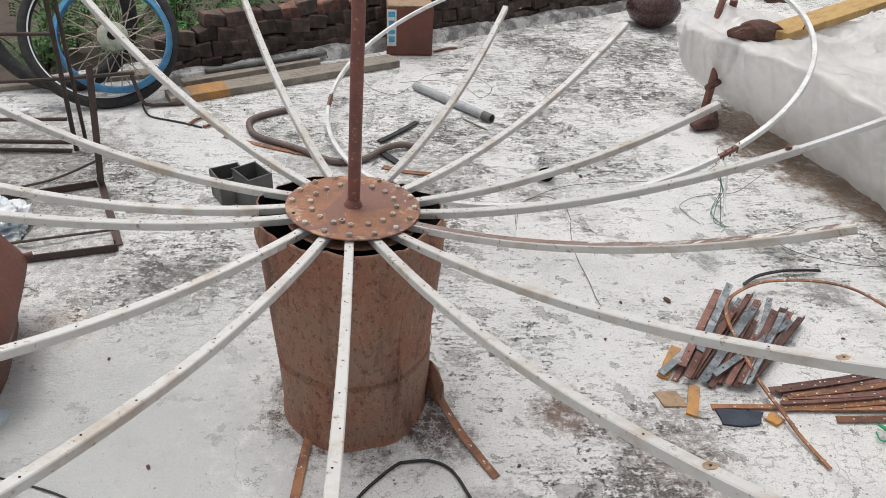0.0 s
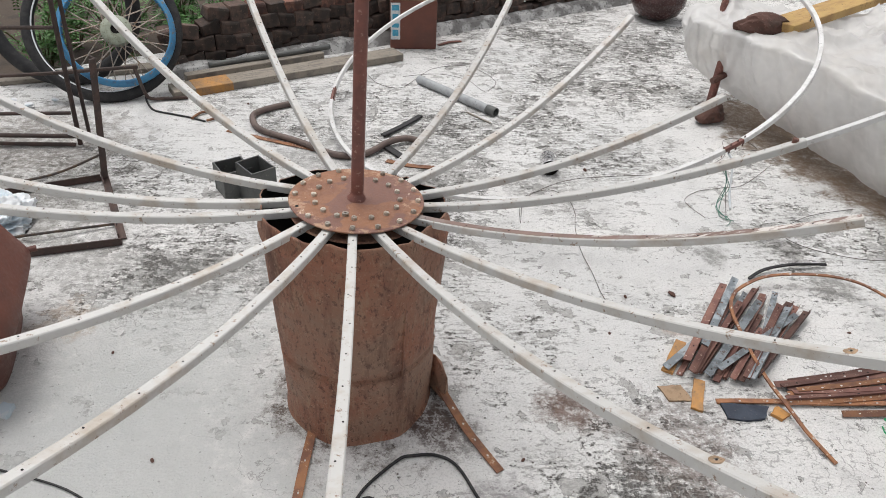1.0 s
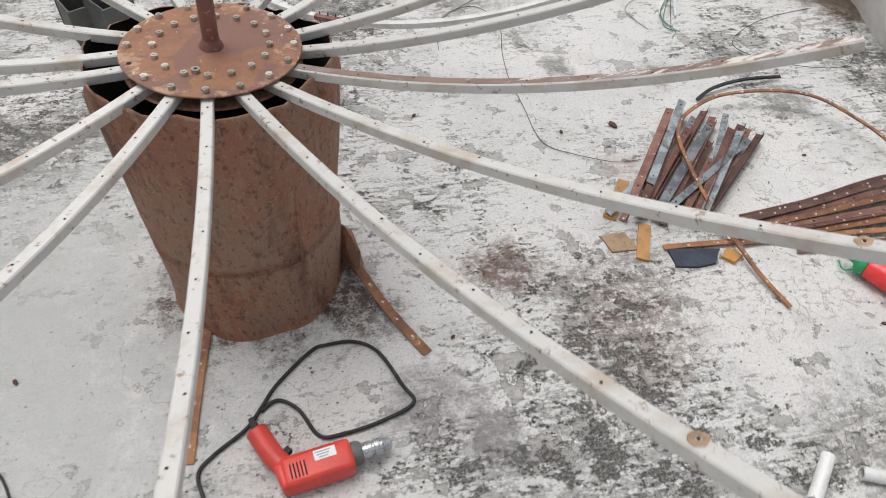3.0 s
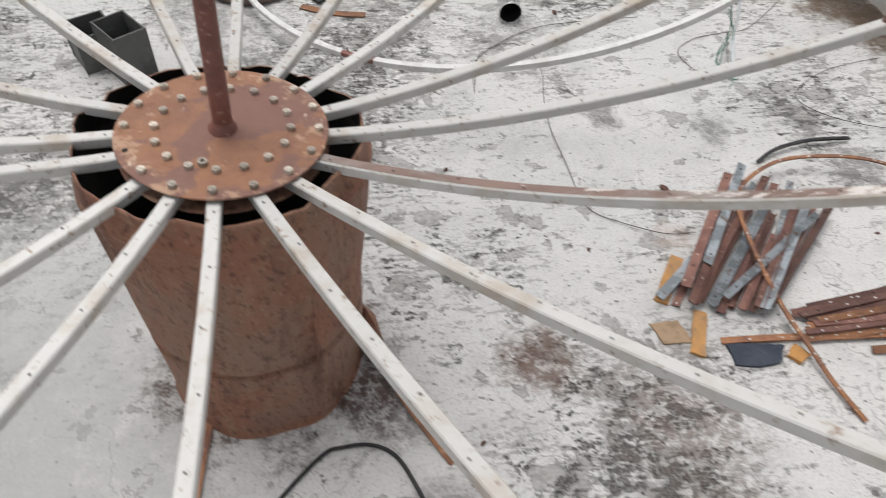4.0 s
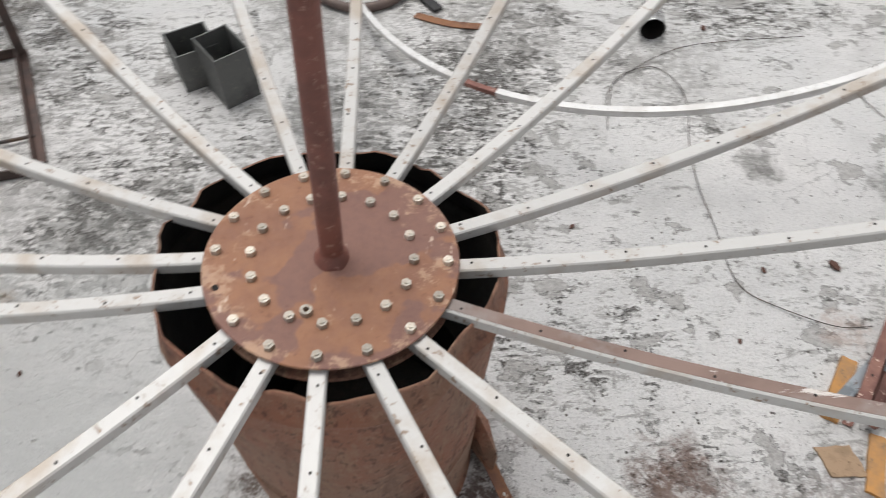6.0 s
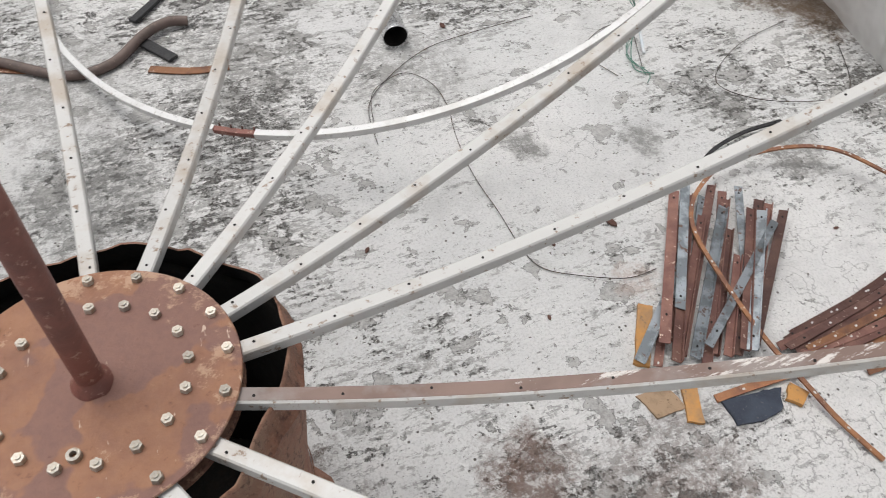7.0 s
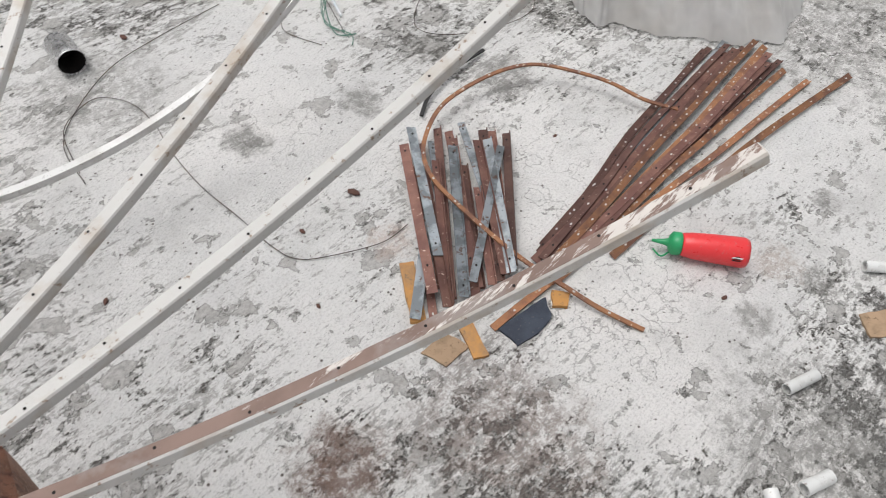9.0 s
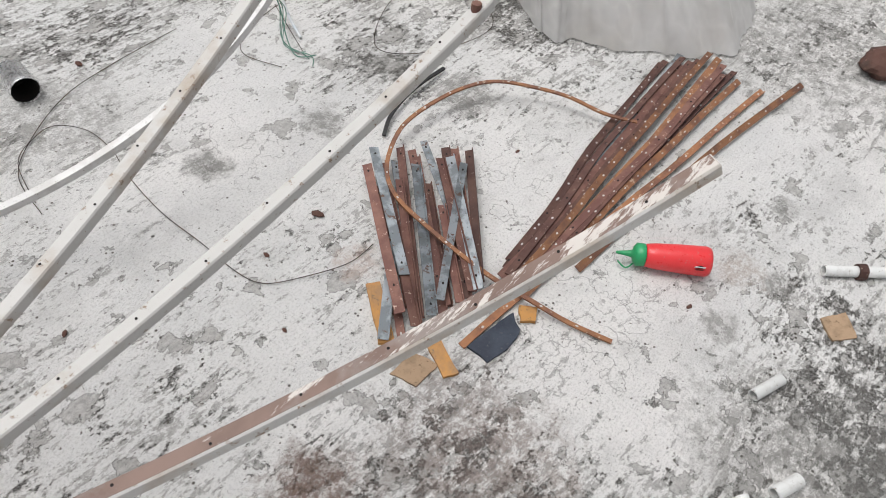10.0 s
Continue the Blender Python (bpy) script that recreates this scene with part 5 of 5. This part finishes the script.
def plastic_sheet():
    hem = [(1.987, 2.724, 0.44), (1.965, 2.567, 0.30), (2.083, 2.417, 0.20), (2.294, 2.262, 0.10), (2.43, 2.047, 0.04), (2.572, 1.681, 0.012), (2.688, 1.315, 0.01), (2.632, 0.877, 0.01), (2.551, 0.641, 0.01), (2.513, 0.499, 0.01), (2.593, 0.36, 0.01), (2.759, 0.147, 0.01), (2.895, 0.012, 0.01), (3.076, -0.023, 0.01), (3.376, 0.086, 0.01), (3.8, 0.259, 0.05), (4.402, 0.519, 0.1)]
    brow = [(2.028, 2.807, 0.56), (1.942, 2.549, 0.55), (1.979, 2.367, 0.55), (2.055, 2.174, 0.555), (2.2, 1.943, 0.555), (2.362, 1.628, 0.55), (2.473, 1.291, 0.54), (2.555, 1.008, 0.53), (2.607, 0.824, 0.52), (2.657, 0.715, 0.51), (2.727, 0.597, 0.505), (2.845, 0.499, 0.50), (2.993, 0.466, 0.50), (3.132, 0.47, 0.50), (3.416, 0.513, 0.50), (3.826, 0.627, 0.50), (4.467, 0.806, 0.50)]
    H, B = smooth_line(hem, 16), smooth_line(brow, 16)
    bm = bmesh.new()
    rows = []
    centre = Vector((4.3, 2.6, 0.58))

    def crease(q, k):
        """Sharp ridges where the film is folded."""
        w = q + 0.35 * noise.noise_vector(q * 0.8)
        return max(0.0, 1 - 3.6 * abs(noise.noise(Vector((w.x * 1.5 + w.y * 0.6, w.y * 0.8 - w.x * 0.3, w.z + k))))) ** 2

    for i, (h, b) in enumerate(zip(H, B)):
        s = i / (len(H) - 1)
        line = []
        away = h - centre
        away.z = 0
        away.normalize()
        for j in range(30):
            f = j / 29
            p = h.lerp(b, f)
            q = Vector((s * 15, f * 0.55 + s * 3, 0))
            fold = 0.018 * math.sin(s * 90 + 3 * noise.noise((s * 9, f * 0.8, 0))) * (1 - f) ** 0.7 + 0.04 * noise.noise((s * 12, f * 0.9, 4)) * (1 - 0.5 * f)
            fold += 0.030 * crease(q, 2) * (0.3 + f) + 0.014 * crease(q * 2.3, 5)
            p = p + away * (fold + 0.03 * math.sin(f * math.pi))
            p.z = max(p.z + 0.03 * noise.noise((s * 20, f * 1.5, 9)) * f, 0.006)
            line.append(p)
        for j in range(1, 46):
            f = (j / 45) ** 1.15
            p = b.lerp(centre, f)
            q = p * 2.4
            up = 0.05 * noise.noise(q * 0.8) + 0.075 * crease(q * 0.8, 0) + 0.035 * crease(q * 1.5, 3) + 0.012 * crease(q * 3.1, 6) - 0.03
            p.z += up * min(1, 0.25 + f * 8) + 0.015
            line.append(p)
        rows.append([bm.verts.new(p) for p in line])
    for a, b in zip(rows, rows[1:]):
        for k in range(len(a) - 1):
            bm.faces.new((a[k], a[k + 1], b[k + 1], b[k]))
    bmesh.ops.remove_doubles(bm, verts=bm.verts, dist=0.0005)
    return tagged(part("plastic_sheet", bm, FILM, smooth=True), "crumpled milky plastic sheet draped over the work table", "plastic sheet")


plastic_sheet()
plank("plank", "yellow plank weighing down the plastic sheet", (2.296, 2.163), (3.797, 3.319), 0.17, 0.05, WOOD_YELLOW, 0.60)


# ---- shrubs behind the wall ----
def shrub(x, y, height, spread, seed, leaves):
    rng = random.Random(seed)
    ob = thing("shrub", "small-leaved green shrub growing behind the brick wall", "shrub", pose(x, y, -0.15), "shrubs")
    stems, crown = bmesh.new(), bmesh.new()
    for k in range(9):
        a, lean_out = rng.uniform(0, 6.28), rng.uniform(0.1, 1.0) * spread
        tip = Vector((math.cos(a) * lean_out, math.sin(a) * lean_out, height * rng.uniform(0.6, 1.05)))
        line = smooth_line([(0.02 * math.cos(a), 0.02 * math.sin(a), 0), tip * 0.45 + Vector((0, 0, height * 0.15)), tip], 6)
        sweep(line, disc_outline(0.006, 5), up=Vector((0.3, 0.9, 0.1)), bm=stems)
        for t in range(leaves):
            p = line[rng.randint(3, len(line) - 1)] + Vector((rng.gauss(0, 0.05), rng.gauss(0, 0.05), rng.gauss(0, 0.03)))
            d = Vector((rng.gauss(0, 1), rng.gauss(0, 1), rng.gauss(0.1, 0.5))).normalized()
            side = d.cross(Vector((rng.gauss(0, 0.3), rng.gauss(0, 0.3), 1))).normalized()
            # a frond of paired leaflets
            for n in range(5):
                q = p + d * 0.022 * n - Vector((0, 0, 0.0015 * n * n))
                for s in (-1, 1):
                    w, ln = 0.010, 0.026
                    o = (side * s + d * 0.4).normalized()
                    vs = [crown.verts.new(v) for v in (q, q + o * ln * 0.5 + d * w, q + o * ln, q + o * ln * 0.5 - d * w)]
                    crown.faces.new(vs)
    part("stem", stems, STEM, ob)
    part("crown", crown, LEAF, ob)


for i, (x, y, h, s) in enumerate(((-1.49, 3.37, 0.62, 0.42), (-1.09, 3.57, 0.66, 0.40), (-1.94, 3.27, 0.55, 0.42), (-0.69, 3.82, 0.58, 0.38), (-2.44, 3.07, 0.5, 0.4), (-1.69, 3.77, 0.8, 0.5), (-1.14, 4.02, 0.8, 0.5), (-2.44, 3.62, 0.7, 0.5), (-0.24, 4.12, 0.55, 0.4))):
    shrub(x, y, h, s, 10 + i, 26)


# ---- rough brick wall ----
def brick_mesh(seed, lx, ly, lz):
    bm = box(lx, ly, lz)
    bmesh.ops.bevel(bm, geom=list(bm.edges), offset=0.015, segments=2, affect="EDGES", profile=0.6)
    rough_up(bm, 0.014, 11, seed)
    rough_up(bm, 0.008, 38, seed + 2)
    me = bpy.data.meshes.new("brick")
    bm.to_mesh(me)
    bm.free()
    return me


wall = thing("wall_brick", "low dry-stacked wall of dark weathered laterite bricks", "wall", kind="structure")
rng = random.Random(4)
kinds = [brick_mesh(i * 3.7, 0.132 + 0.010 * (i % 3), 0.13, 0.088 + 0.006 * (i % 2)) for i in range(9)]
for me in kinds:
    me.materials.append(BRICK)
red_kinds = [m.copy() for m in kinds]
for me in red_kinds:
    me.materials.clear()
    me.materials.append(BRICK_RED)
for row in range(4):
    n = 52
    for i in range(n):
        s = -0.02 + i * 0.134 + (0.07 if row % 2 else 0) + rng.uniform(-0.012, 0.012)
        if row == 3 and (rng.random() < 0.12 or i < 2):
            continue
        p = WALL_A + WALL_DIR * s + WALL_OUT * (0.10 + 0.02 * row + rng.uniform(-0.02, 0.02))
        red = row == 3 and 2 < i < 11 and rng.random() < 0.75
        ob = new("brick", rng.choice(red_kinds if red else kinds))
        ob.matrix_basis = pose(p.x, p.y, 0.065 + row * 0.090 + rng.uniform(-0.012, 0.012), rng.uniform(-9, 9), rng.uniform(-9, 9), 31.2 + rng.uniform(-14, 14))
        ob.parent = wall
bm = bmesh.new()
for i in range(60):
    a = WALL_A + WALL_DIR * (i * 0.115 - 0.1)
    w = 0.035 + 0.035 * noise.noise((i * 0.5, 0, 0))
    hgt = 0.075 + 0.05 * noise.noise((i * 0.43, 3, 0))
    row = [a - WALL_OUT * (0.03 + w), a - WALL_OUT * (0.01 + w * 0.5) + Vector((0, 0, hgt * 0.7)), a + WALL_OUT * 0.03 + Vector((0, 0, hgt)), a + WALL_OUT * 0.05]
    vs = [bm.verts.new(p) for p in row]
    if i:
        for k in range(3):
            bm.faces.new((prev[k], prev[k + 1], vs[k + 1], vs[k]))
    prev = vs
part("mortar_foot", bm, MORTAR, wall, "crumbling grey mortar along the foot")

# one plan unit is PLAN metres
for ob in list(scene.objects):
    if ob.parent is None and ob.type in {"MESH", "EMPTY"}:
        ob.matrix_basis = Matrix.Scale(PLAN, 4) @ ob.matrix_basis
